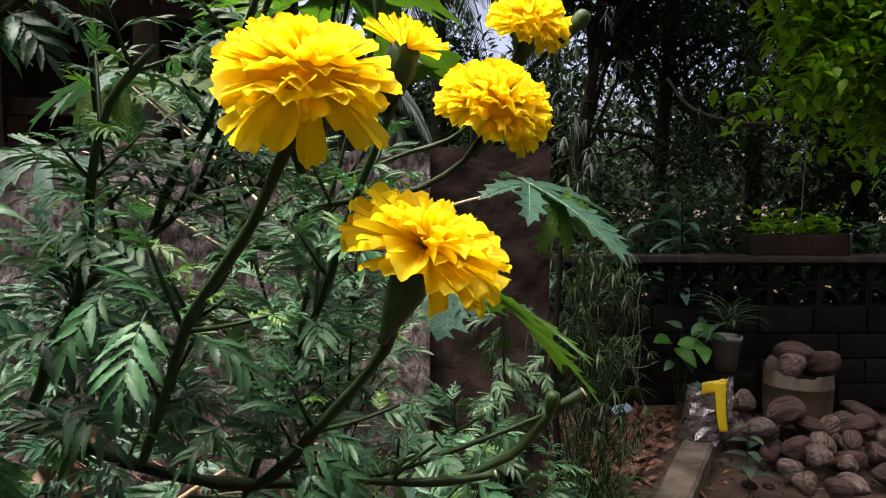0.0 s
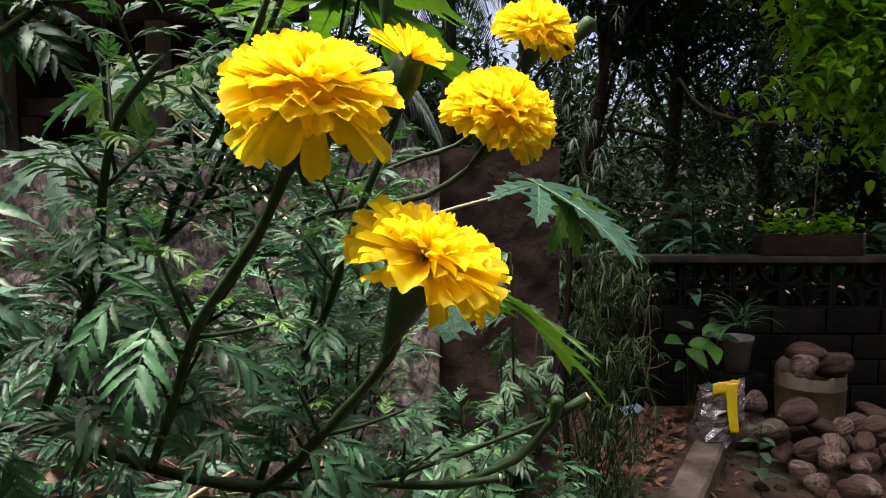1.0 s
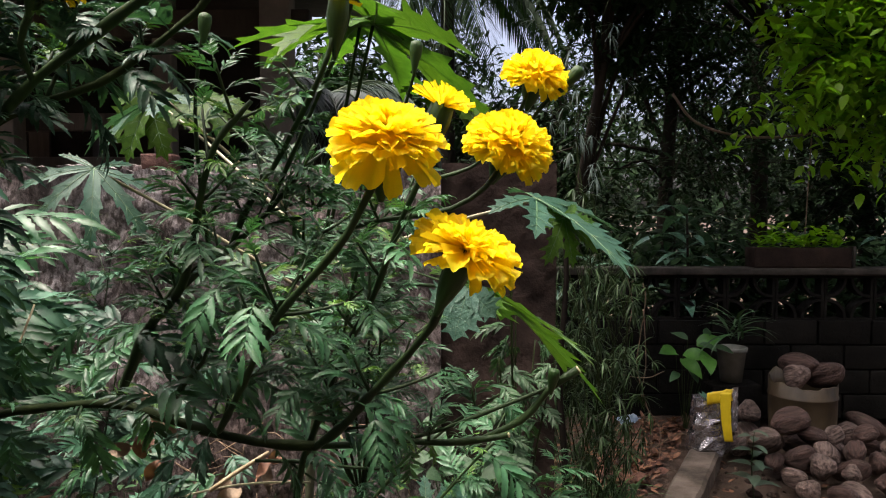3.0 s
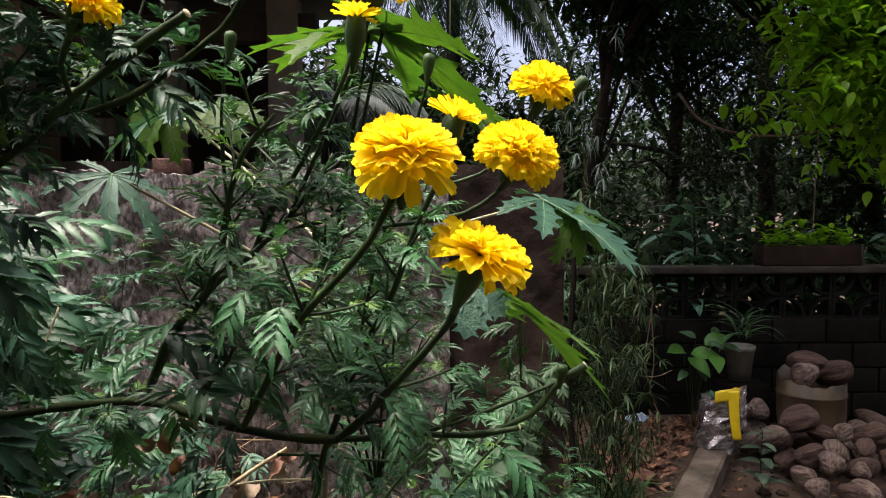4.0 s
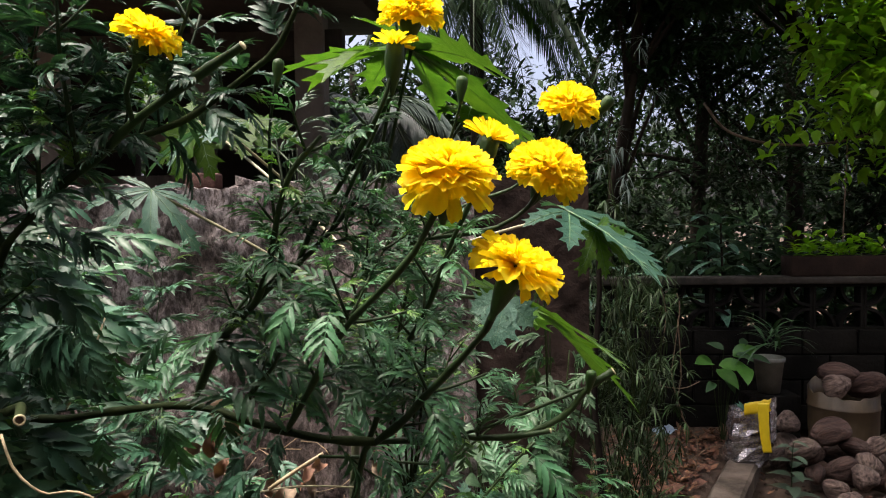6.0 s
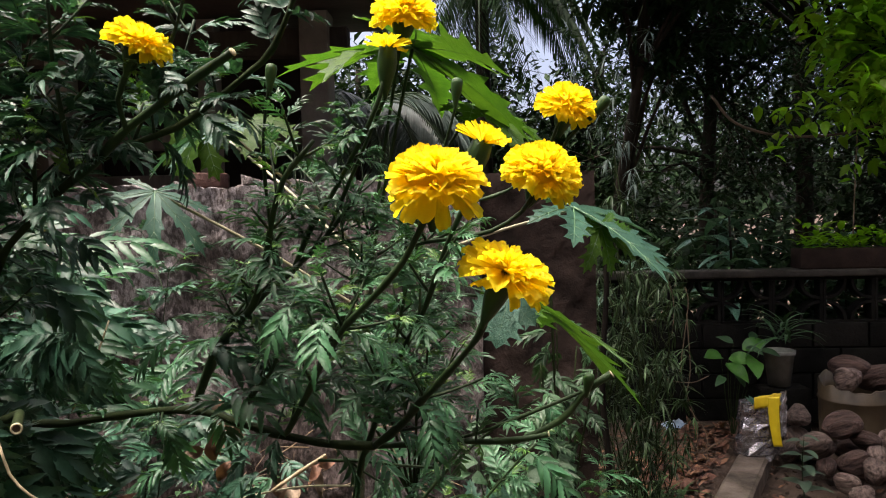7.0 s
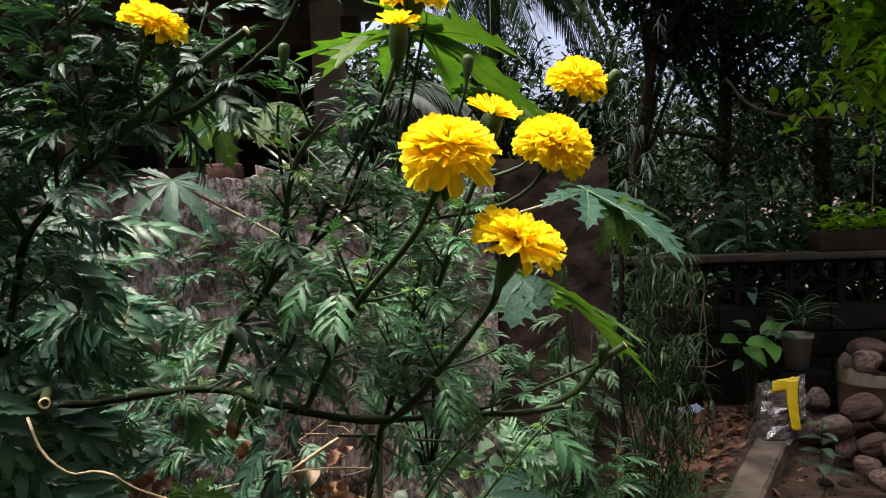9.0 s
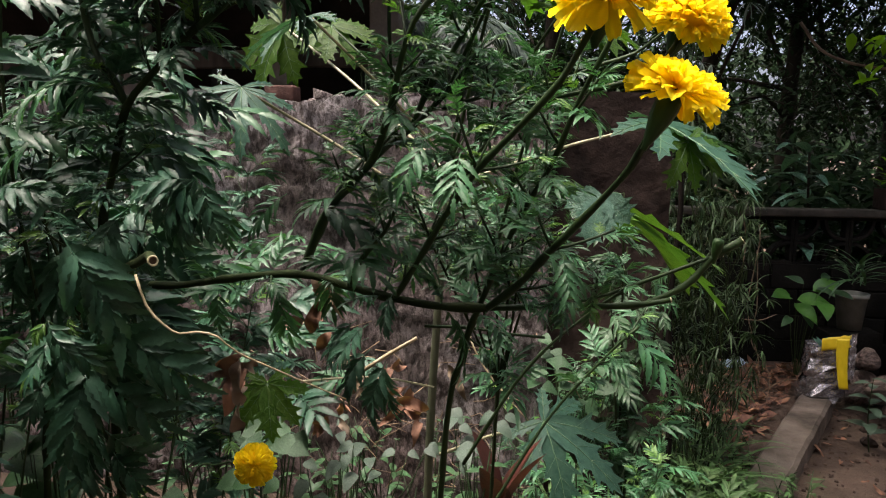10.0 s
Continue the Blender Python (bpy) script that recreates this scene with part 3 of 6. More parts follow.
def flower(plant, at, axis, size, count=95, seed=0, cone=0.016, spread=100, inner=8, calyx_w=None, high=0.78, skirt=0, broad=1.0, label="ruffled bright yellow double marigold head"):
    """A double flower head of the given diameter: green calyx, petals from a drooping skirt to a tight middle."""
    rr = random.Random(seed)
    cw = calyx_w or size * 0.16
    z = Vector(axis).normalized()
    m = aim(at, z.orthogonal(), z)
    head = piece("flower_head", calyx(cw, cone).mesh("calyx", M_CALYX), plant, m, label)
    R = size * 0.5
    low = math.cos(radians(spread))
    k = 0.8 * high
    core = lathe([(0.0001, -R * 0.1), (R * 0.5, -R * 0.08), (R * 0.72, R * 0.1), (R * 0.66, R * 0.45 * k), (R * 0.4, R * 0.75 * k), (R * 0.15, R * 0.88 * k), (0.0001, R * 0.9 * k)], 18)
    piece("inner_petals", core.mesh("inner_petals", M_PETAL), head, label="packed inner petals") if high > 0.55 and spread > 90 else None
    for i in range(count):
        f = (i + 0.5) / count                      # 0 outer, 1 middle
        tilt = math.acos(max(-1, min(1, low + (math.cos(radians(inner)) - low) * f))) + radians(rr.uniform(-9, 9))   # away from the axis
        a = i * 2.39996 + rr.uniform(-0.2, 0.2)
        ln = R * (high + (1 - high) * math.sin(tilt) ** 2) * rr.uniform(0.92, 1.05)
        root = Vector((math.cos(a), math.sin(a), 0)) * cw * 0.6 * (1 - f) + Vector((0, 0, 0.002 + size * 0.05 * f))
        d = Vector((math.cos(a) * math.sin(tilt), math.sin(a) * math.sin(tilt), math.cos(tilt)))
        ln -= root.length * 0.4
        up = Vector((-math.cos(a) * math.cos(tilt), -math.sin(a) * math.cos(tilt), math.sin(tilt)))
        pm = aim(root, d, up + Vector((rr.uniform(-0.4, 0.4), rr.uniform(-0.4, 0.4), rr.uniform(-0.2, 0.3))), ln)
        pm = pm @ Matrix.Diagonal((1, rr.uniform(0.8, 1.15) * (1.12 - 0.4 * f) * broad, rr.uniform(0.7, 1.25) / broad, 1))
        piece("petal", rr.choice(PETALS), head, pm)
    for i in range(skirt):
        a = 2 * math.pi * i / skirt + rr.uniform(-0.15, 0.15)
        tilt = radians(rr.uniform(120, 146))
        d = Vector((math.cos(a) * math.sin(tilt), math.sin(a) * math.sin(tilt), math.cos(tilt)))
        up = Vector((-math.cos(a) * math.cos(tilt), -math.sin(a) * math.cos(tilt), math.sin(tilt)))
        pm = aim(Vector((math.cos(a), math.sin(a), 0)) * cw * 0.7 + Vector((0, 0, 0.002)), d, up, R * rr.uniform(0.95, 1.08)) @ Matrix.Diagonal((1, 1.15, 0.8, 1))
        piece("petal", rr.choice(PETALS), head, pm)
    return head


def bud(plant, at, axis, size, label="closed green marigold bud"):
    m = aim(at, Vector(axis).orthogonal(), axis)
    w = size
    g = lathe([(w * 0.16, -w * 2.0), (w * 0.3, -w * 1.3), (w * 0.47, -w * 0.6), (w * 0.52, 0), (w * 0.46, w * 0.35), (w * 0.2, w * 0.5), (0.0002, w * 0.52)], 14)
    return piece("bud", g.mesh("bud", M_CALYX), plant, m, label)


SUN_GAP = Vector((-0.40, -0.13, 0.906)).normalized()


class Bush:
    """Stems with leaves: the first ones as parts, the rest joined."""

    def __init__(self, plant, seed, limit=280, broad=False, hang=0.0):
        self.near, self.far = (BROAD, BROAD_FAR) if broad else (LEAVES, LEAVES_FAR)
        self.mat = M_LEAF_BROAD if broad else M_LEAF
        self.detail = limit == 300
        self.hang = hang
        self.plant, self.rr, self.limit, self.n, self.rest, self.rest_young, self.sprigs = plant, random.Random(seed), limit, 0, Geo(), Geo(), Geo()

    def leaf(self, at, along, size, young=False):
        # leaves left out along a sunward line, so light reaches the low flower
        off = at + along * 0.04 * size - Vector((-0.384, 0.555, 1.155))
        reach = off.dot(SUN_GAP)
        if 0.03 < reach and (off - SUN_GAP * reach).length < 0.07:
            return
        up = Vector((self.rr.uniform(-0.5, 0.5), self.rr.uniform(-0.5, 0.3), 1))
        if at.z < self.hang:
            along, up = Vector((along.x + 0.3, along.y - 0.1, -0.9)), Vector((up.x, -1.0, 0.35))
        m = aim(at, along, up, size * (0.6 if young else 1.0))
        if self.n < self.limit:
            me = self.rr.choice(YOUNG if young else self.near)
            piece("young_leaf" if young else "leaf", me, self.plant, m)
            self.n += 1
        else:
            me = self.rr.choice((YOUNG if young else self.near) if self.detail else (YOUNG_FAR if young else self.far))
            (self.rest_young if young else self.rest).add([v.co for v in me.vertices], [tuple(p.vertices) for p in me.polygons], m)

    def single(self, foot, tip, up, wide):
        me = self.rr.choice(BROAD if wide else LEAVES)
        piece("leaf", me, self.plant, aim(foot, tip - foot, up, (tip - foot).length / 0.118))

    def stem(self, pts, r0, r1, gap=0.03, size=0.8, shoots=0.5, skip=0.0, old=False, name="stem", bare=0.0, sides=8):
        line = smooth_line(pts, 0.012)
        piece(name, tube(line, r0, r1, sides, 0.09, self.rr.random(), nodes=self.rr.choice((5, 6, 7))).mesh(name, M_STEM_OLD if old else M_STEM), self.plant)
        travelled, turn = 0.0, self.rr.uniform(0, 6)
        total = sum((b - a).length for a, b in zip(line, line[1:]))
        run = 0.0
        for a, b in zip(line, line[1:]):
            step = (b - a).length
            travelled += step
            run += step
            if travelled < gap or run < bare * total or run > (1 - skip) * total:
                continue
            travelled = 0.0
            turn += 1.57 + self.rr.uniform(-0.4, 0.4)
            d = (b - a).normalized()
            u = d.orthogonal().normalized()
            w = d.cross(u)
            for side in (0, math.pi):
                if self.rr.random() < 0.12:
                    continue
                out = u * math.cos(turn + side) + w * math.sin(turn + side)
                out = (out + Vector((0, 0, 0.35)) + d * 0.25 * (1 if d.z > 0 else -1)).normalized()
                if self.rr.random() < shoots:
                    self.shoot(b, (out + Vector((0, 0, 0.35))).normalized(), self.rr.uniform(0.04, 0.11) * size, size)
                self.leaf(b, out, size * self.rr.uniform(0.75, 1.25), self.rr.random() < 0.12)

    def shoot(self, at, d, length, size):
        line = [at + d * length * i / 4 + Vector((0, 0, 0.12 * length * (i / 4) ** 2)) for i in range(5)]
        t = tube(line, 0.0013, 0.0008, 5)
        self.sprigs.add(t.v, t.f)
        k = self.rr.choice((2, 3, 3))
        for i in range(k):
            p = line[4 - i] if i < 4 else line[0]
            a = self.rr.uniform(0, 6)
            for s in (0, math.pi):
                o = d * (1.0 - 0.25 * i) + Vector((math.cos(a + s), math.sin(a + s), 0.2)) * 0.8
                self.leaf(p, o, size * (0.45 + 0.13 * i) * self.rr.uniform(0.8, 1.2), self.rr.random() < 0.22)

    def close(self):
        for gg, mat, nm in ((self.rest, self.mat, "foliage"), (self.rest_young, M_LEAF_YOUNG, "young_foliage")):
            if gg.v:
                tagged(piece(nm, gg.mesh(nm, mat), self.plant), "many feathery green leaves", kind="stuff")
        if self.sprigs.v:
            tagged(piece("sprig", self.sprigs.mesh("sprig", M_STEM), self.plant), kind="stuff")



# bush whose main branch runs across the bed and forks twice
p1 = thing("marigold_plant", "tall marigold bush with two large yellow flowers", "marigold", "marigold plants", at=(0, 0, 0))
b1 = Bush(p1, 11, 300)
b1.stem([(-0.64, 0.62, -0.02), (-0.68, 0.6, 0.7), (-0.65, 0.57, 1.22), (-0.55, 0.545, 1.345), (-0.44, 0.52, 1.367), (-0.37, 0.505, 1.38), (-0.299, 0.485, 1.389), (-0.245, 0.465, 1.382), (-0.196, 0.44, 1.378), (-0.151, 0.42, 1.377), (-0.11, 0.403, 1.381)], 0.0056, 0.0036, 0.06, 0.5, 0.3, old=True, bare=0.8, name="main_branch", sides=10)
b1.stem([(-0.11, 0.403, 1.381), (-0.084, 0.37, 1.408), (-0.065, 0.33, 1.435), (-0.046, 0.29, 1.461), (-0.031, 0.26, 1.482), (-0.02, 0.235, 1.499), (-0.015, 0.22, 1.513), (-0.011, 0.205, 1.523)], 0.0034, 0.0017, 0.03, 0.4, 0.6, skip=0.5)
b1.stem([(-0.299, 0.485, 1.389), (-0.286, 0.49, 1.422), (-0.263, 0.465, 1.455), (-0.23, 0.42, 1.479), (-0.2, 0.38, 1.501), (-0.185, 0.36, 1.527), (-0.175, 0.345, 1.548), (-0.169, 0.34, 1.572), (-0.159, 0.335, 1.596), (-0.147, 0.335, 1.611), (-0.136, 0.335, 1.623)], 0.0048, 0.0016, 0.024, 0.38, 0.7, bare=0.3)
b1.stem([(-0.2, 0.38, 1.501), (-0.189, 0.4, 1.515), (-0.177, 0.41, 1.525), (-0.165, 0.42, 1.538), (-0.149, 0.42, 1.554), (-0.134, 0.42, 1.572), (-0.122, 0.42, 1.588), (-0.113, 0.42, 1.604)], 0.0032, 0.0014, 0.02, 0.36, 0.8, bare=0.4)
b1.stem([(-0.152, 0.42, 1.542), (-0.135, 0.42, 1.548), (-0.12, 0.415, 1.551), (-0.104, 0.41, 1.561)], 0.002, 0.0012, 0.018, 0.36, 0.8)
b1.stem([(-0.177, 0.42, 1.527), (-0.17, 0.415, 1.541), (-0.158, 0.41, 1.564), (-0.141, 0.41, 1.588), (-0.119, 0.385, 1.615), (-0.1, 0.36, 1.638), (-0.091, 0.353, 1.655), (-0.087, 0.353, 1.671)], 0.0026, 0.0016, 0.022, 0.34, 0.7, skip=0.25)
b1.stem([(-0.196, 0.44, 1.378), (-0.164, 0.39, 1.423), (-0.135, 0.34, 1.464), (-0.109, 0.29, 1.495), (-0.088, 0.25, 1.514), (-0.072, 0.23, 1.529), (-0.059, 0.215, 1.543), (-0.05, 0.208, 1.558), (-0.042, 0.203, 1.572)], 0.0028, 0.0017, 0.024, 0.42, 0.6, skip=0.35)
b1.stem([(-0.263, 0.465, 1.455), (-0.25, 0.47, 1.48), (-0.235, 0.48, 1.5), (-0.21, 0.49, 1.52)], 0.002, 0.0012, 0.02, 0.4, 0.7)
b1.stem([(-0.135, 0.34, 1.464), (-0.125, 0.345, 1.49), (-0.108, 0.35, 1.515), (-0.096, 0.355, 1.54)], 0.0018, 0.001, 0.018, 0.36, 0.8)
b1.stem([(-0.245, 0.465, 1.382), (-0.228, 0.44, 1.41), (-0.2, 0.42, 1.44), (-0.185, 0.4, 1.465)], 0.003, 0.0014, 0.02, 0.5, 0.6)
flower(p1, (-0.040, 0.205, 1.583), (0.12, -0.30, 0.94), 0.0505, 140, 1, 0.026, 104, 3, 0.0078, high=0.7, skirt=13, broad=1.25, label="large ruffled yellow marigold head with drooping outer petals")
flower(p1, (-0.006, 0.2, 1.534), (0.42, -0.12, 0.9), 0.05, 125, 2, 0.029, 108, 8, 0.0058, high=0.5, label="flat open yellow marigold head")
flower(p1, (-0.084, 0.353, 1.688), (0.1, -0.1, 1), 0.036, 40, 6, 0.034, 80, 8, 0.0068, high=0.6, label="half-open yellow marigold head on a long green calyx")

# bush behind it, with the higher flowers
p2 = thing("marigold_plant", "tall marigold bush with several yellow flowers and buds", "marigold", "marigold plants")
b2 = Bush(p2, 12, 300)
b2.stem([(-0.2, 0.62, -0.02), (-0.19, 0.58, 0.7), (-0.16, 0.5, 1.2), (-0.135, 0.45, 1.33), (-0.118, 0.42, 1.38)], 0.0038, 0.003, 0.05, 0.5, 0.4, bare=0.99, name="main_stem", sides=9)
b2.stem([(-0.118, 0.42, 1.38), (-0.1, 0.4, 1.425), (-0.082, 0.38, 1.463), (-0.061, 0.35, 1.501), (-0.045, 0.33, 1.542), (-0.031, 0.31, 1.57), (-0.017, 0.3, 1.6)], 0.0027, 0.0015, 0.022, 0.4, 0.7, skip=0.25, bare=0.15)
b2.stem([(-0.104, 0.43, 1.535), (-0.071, 0.4, 1.546), (-0.037, 0.36, 1.551), (-0.011, 0.345, 1.556), (0.01, 0.34, 1.569), (0.02, 0.345, 1.583)], 0.0017, 0.0018, 0.024, 0.4, 0.6, skip=0.5)
b2.stem([(-0.1, 0.49, 1.535), (-0.096, 0.48, 1.558), (-0.057, 0.46, 1.568), (-0.021, 0.45, 1.581), (0.004, 0.45, 1.589), (0.03, 0.43, 1.61), (0.047, 0.42, 1.645)], 0.0017, 0.0012, 0.024, 0.4, 0.5, skip=0.5)
b2.stem([(0.03, 0.43, 1.6), (0.042, 0.425, 1.609), (0.051, 0.42, 1.626), (0.065, 0.416, 1.64), (0.075, 0.416, 1.65)], 0.0013, 0.0014, 0.05, 0.3, 0, skip=0.9)
b2.stem([(-0.12, 0.52, 1.38), (-0.09, 0.47, 1.5), (-0.065, 0.45, 1.578), (-0.053, 0.44, 1.616), (-0.043, 0.43, 1.645), (-0.037, 0.42, 1.664)], 0.0018, 0.0012, 0.022, 0.42, 0.6, skip=0.4, bare=0.2)
b2.stem([(-0.149, 0.42, 1.554), (-0.1, 0.38, 1.64), (-0.082, 0.375, 1.68), (-0.076, 0.372, 1.708)], 0.0015, 0.0014, 0.03, 0.35, 0.2, skip=0.6)
b2.stem([(-0.185, 0.4, 1.51), (-0.186, 0.38, 1.583), (-0.184, 0.37, 1.63), (-0.176, 0.36, 1.662), (-0.174, 0.36, 1.674)], 0.0014, 0.0012, 0.03, 0.35, 0.3, skip=0.5)
# cut stems low down, ends dry and open
b2.stem([(-0.11, 0.403, 1.381), (-0.089, 0.4, 1.383), (-0.052, 0.39, 1.389), (-0.016, 0.385, 1.39), (0.011, 0.38, 1.394), (0.029, 0.375, 1.399)], 0.0026, 0.0022, 0.024, 0.36, 0.5, skip=0.3)
b2.stem([(-0.042, 0.39, 1.391), (-0.017, 0.39, 1.398), (0.012, 0.385, 1.411), (0.038, 0.38, 1.423), (0.056, 0.379, 1.431)], 0.0014, 0.0014, 0.03, 0.3, 0.4, skip=0.5)
b2.stem([(0.002, 0.388, 1.388), (0.038, 0.382, 1.407), (0.051, 0.38, 1.422), (0.06, 0.378, 1.433), (0.077, 0.375, 1.445)], 0.0018, 0.0032, 0.03, 0.3, 0.4, skip=0.7)
b2.stem([(-0.172, 0.46, 1.349), (-0.129, 0.45, 1.352), (-0.098, 0.45, 1.348), (-0.063, 0.45, 1.346)], 0.0016, 0.0012, 0.03, 0.4, 0.3, skip=0.3)
b2.stem([(-0.14, 0.5, 1.2), (-0.08, 0.5, 1.3), (-0.02, 0.5, 1.36), (0.03, 0.48, 1.4)], 0.002, 0.0012, 0.03, 0.42, 0.5, bare=0.62)
b2.stem([(-0.13, 0.55, 1.1), (-0.06, 0.57, 1.22), (0.0, 0.56, 1.3), (0.03, 0.55, 1.335)], 0.002, 0.0012, 0.035, 0.45, 0.4, bare=0.66)
for at, d, r in (((0.029, 0.375, 1.399), (0.018, -0.005, 0.005), 0.0022), ((0.077, 0.375, 1.445), (0.017, -0.003, 0.012), 0.0032)):
    e = Vector(at) + Vector(d).normalized() * 0.0006
    piece("cut_end", tube([Vector(at), e], r, r * 0.9, 10).mesh("cut_end", M_CUT), p2, label="dry cut stem end")
bud(p2, (0.06, 0.374, 1.442), (0.1, -0.3, 1), 0.008)
bud(p2, (0.081, 0.414, 1.656), (0.7, -0.2, 0.8), 0.0095)
bud(p2, (-0.037, 0.42, 1.676), (0.1, 0, 1), 0.0095)
bud(p2, (-0.173, 0.36, 1.68), (0.1, 0, 1), 0.0085)
flower(p2, (0.025, 0.347, 1.594), (0.36, -0.42, 0.83), 0.056, 200, 3, 0.026, 108, 6, 0.0085)
flower(p2, (0.051, 0.422, 1.652), (0.2, -0.42, 0.88), 0.05, 140, 4, 0.024, 110, 6, 0.0075)
flower(p2, (-0.017, 0.3, 1.612), (0.35, -0.15, 0.9), 0.038, 44, 5, 0.028, 74, 8, 0.007, high=0.7, label="half-open yellow marigold head")
flower(p2, (-0.074, 0.372, 1.716), (0.1, -0.25, 0.95), 0.05, 140, 7, 0.02, 112, 6, 0.0078)

# bush at the side with the thick forked branch
p3 = thing("marigold_plant", "dark leafy marigold bush with forked branches and one yellow flower", "marigold", "marigold plants")
b3 = Bush(p3, 13, 300, True, 1.41)
b3.stem([(-0.6, 0.62, -0.02), (-0.56, 0.58, 0.8), (-0.49, 0.46, 1.3), (-0.456, 0.41, 1.429), (-0.44, 0.4, 1.471), (-0.426, 0.395, 1.511), (-0.415, 0.394, 1.544), (-0.376, 0.381, 1.575), (-0.351, 0.378, 1.596), (-0.321, 0.38, 1.618), (-0.297, 0.39, 1.632), (-0.266, 0.4, 1.645), (-0.231, 0.4, 1.667), (-0.199, 0.39, 1.686), (-0.177, 0.38, 1.701), (-0.15, 0.37, 1.75)], 0.0078, 0.0022, 0.026, 0.5, 0.5, bare=0.7, old=True, name="main_branch", sides=10)
b3.stem([(-0.415, 0.394, 1.544), (-0.426, 0.395, 1.564), (-0.437, 0.395, 1.579), (-0.451, 0.4, 1.608), (-0.46, 0.4, 1.68), (-0.46, 0.4, 1.77)], 0.0036, 0.0014, 0.02, 0.6, 0.5)
b3.stem([(-0.34, 0.378, 1.603), (-0.313, 0.36, 1.614), (-0.276, 0.34, 1.636), (-0.24, 0.32, 1.65), (-0.204, 0.3, 1.664), (-0.173, 0.281, 1.674)], 0.0034, 0.003, 0.02, 0.24, 0.5, skip=0.2)
b3.stem([(-0.276, 0.34, 1.636), (-0.265, 0.31, 1.652), (-0.252, 0.3, 1.669), (-0.245, 0.297, 1.677)], 0.002, 0.0018, 0.05, 0.25, 0.3)
b3.stem([(-0.34, 0.378, 1.603), (-0.335, 0.36, 1.64), (-0.33, 0.34, 1.69), (-0.325, 0.33, 1.76)], 0.0022, 0.001, 0.016, 0.48, 0.7)
b3.stem([(-0.376, 0.381, 1.575), (-0.382, 0.39, 1.62), (-0.39, 0.39, 1.68), (-0.385, 0.39, 1.76)], 0.0022, 0.001, 0.018, 0.55, 0.7)
b3.stem([(-0.24, 0.32, 1.65), (-0.235, 0.315, 1.675), (-0.222, 0.31, 1.7), (-0.21, 0.31, 1.74)], 0.0016, 0.001, 0.014, 0.26, 0.8)
b3.stem([(-0.297, 0.39, 1.632), (-0.29, 0.4, 1.66), (-0.27, 0.42, 1.7), (-0.26, 0.43, 1.74)], 0.0017, 0.001, 0.018, 0.5, 0.7)
b3.stem([(-0.53, 0.55, 1.1), (-0.5, 0.45, 1.25), (-0.46, 0.4, 1.33), (-0.42, 0.38, 1.38)], 0.0023, 0.0014, 0.03, 0.8, 0.25)
b3.stem([(-0.52, 0.52, 1.3), (-0.55, 0.48, 1.42), (-0.54, 0.46, 1.5), (-0.5, 0.46, 1.58)], 0.0023, 0.0014, 0.03, 0.8, 0.3)
for top in ((-0.7, 0.7, 1.52), (-0.64, 0.78, 1.42)):
    b3.stem([(-0.58, 0.62, 0.9), (-0.58 + 0.4 * (top[0] + 0.58), top[1], 1.15), (top[0] - 0.02, top[1], 1.3), top], 0.0023, 0.0014, 0.04, 1.1, 0.2, bare=0.62)
for top in ((-0.6, 0.5, 1.82), (-0.69, 0.6, 1.76)):
    b3.stem([(-0.58, 0.6, 0.9), (-0.58 + 0.4 * (top[0] + 0.58), top[1], 1.3), (top[0] - 0.02, top[1], 1.55), top], 0.0023, 0.0014, 0.03, 0.9, 0.25, bare=0.55, old=True)
e = Vector((-0.173, 0.281, 1.674))
piece("cut_end", tube([e, e + Vector((0.0006, -0.0002, 0.0003))], 0.003, 0.0027, 10).mesh("cut_end", M_CUT), p3, label="dry cut stem end")
flower(p3, (-0.243, 0.297, 1.684), (0.45, -0.1, 0.8), 0.044, 120, 8, 0.022, 108, 6, 0.0065, high=0.6)

# leaves close round the forked branch
rl = random.Random(29)
for i in range(34):
    foot = Vector((rl.uniform(-0.6, -0.44), rl.uniform(0.4, 0.62), rl.uniform(1.46, 1.74)))
    a = rl.uniform(-2.8, 0.3)
    tip = foot + Vector((math.cos(a), 0.7 * math.sin(a), rl.uniform(-0.6, 0.35))).normalized() * rl.uniform(0.075, 0.12)
    b3.single(foot, tip, (rl.uniform(-0.4, 0.3), -0.5, 0.8), i % 2 == 0)
# long fern-like leaves that stand before the wall
rl = random.Random(23)
for i in range(46):
    x, y = rl.uniform(-0.98, -0.56), rl.uniform(0.68, 1.08)
    if x > -0.47 * (y + 0.45) + 0.0:
        x -= 0.14
    foot = Vector((x, y, rl.uniform(1.2, 1.55 + 0.06 * (y - 0.7))))
    a = rl.uniform(-2.6, 0.5)
    tip = foot + Vector((math.cos(a), 0.6 * math.sin(a), rl.uniform(-0.35, 0.6))).normalized() * rl.uniform(0.12, 0.19)
    b3.single(foot, tip, (rl.uniform(-0.4, 0.3), -0.6, 0.8), i % 3 == 0)
# thinner growth lower down before the wall
for i in range(18):
    foot = Vector((rl.uniform(-0.66, -0.42), rl.uniform(0.75, 1.25), rl.uniform(1.05, 1.36)))
    a = rl.uniform(-2.9, 0.3)
    tip = foot + Vector((math.cos(a), 0.6 * math.sin(a), rl.uniform(-0.3, 0.6))).normalized() * rl.uniform(0.08, 0.14)
    b1.single(foot, tip, (rl.uniform(-0.4, 0.3), -0.6, 0.8), i % 2 == 0)
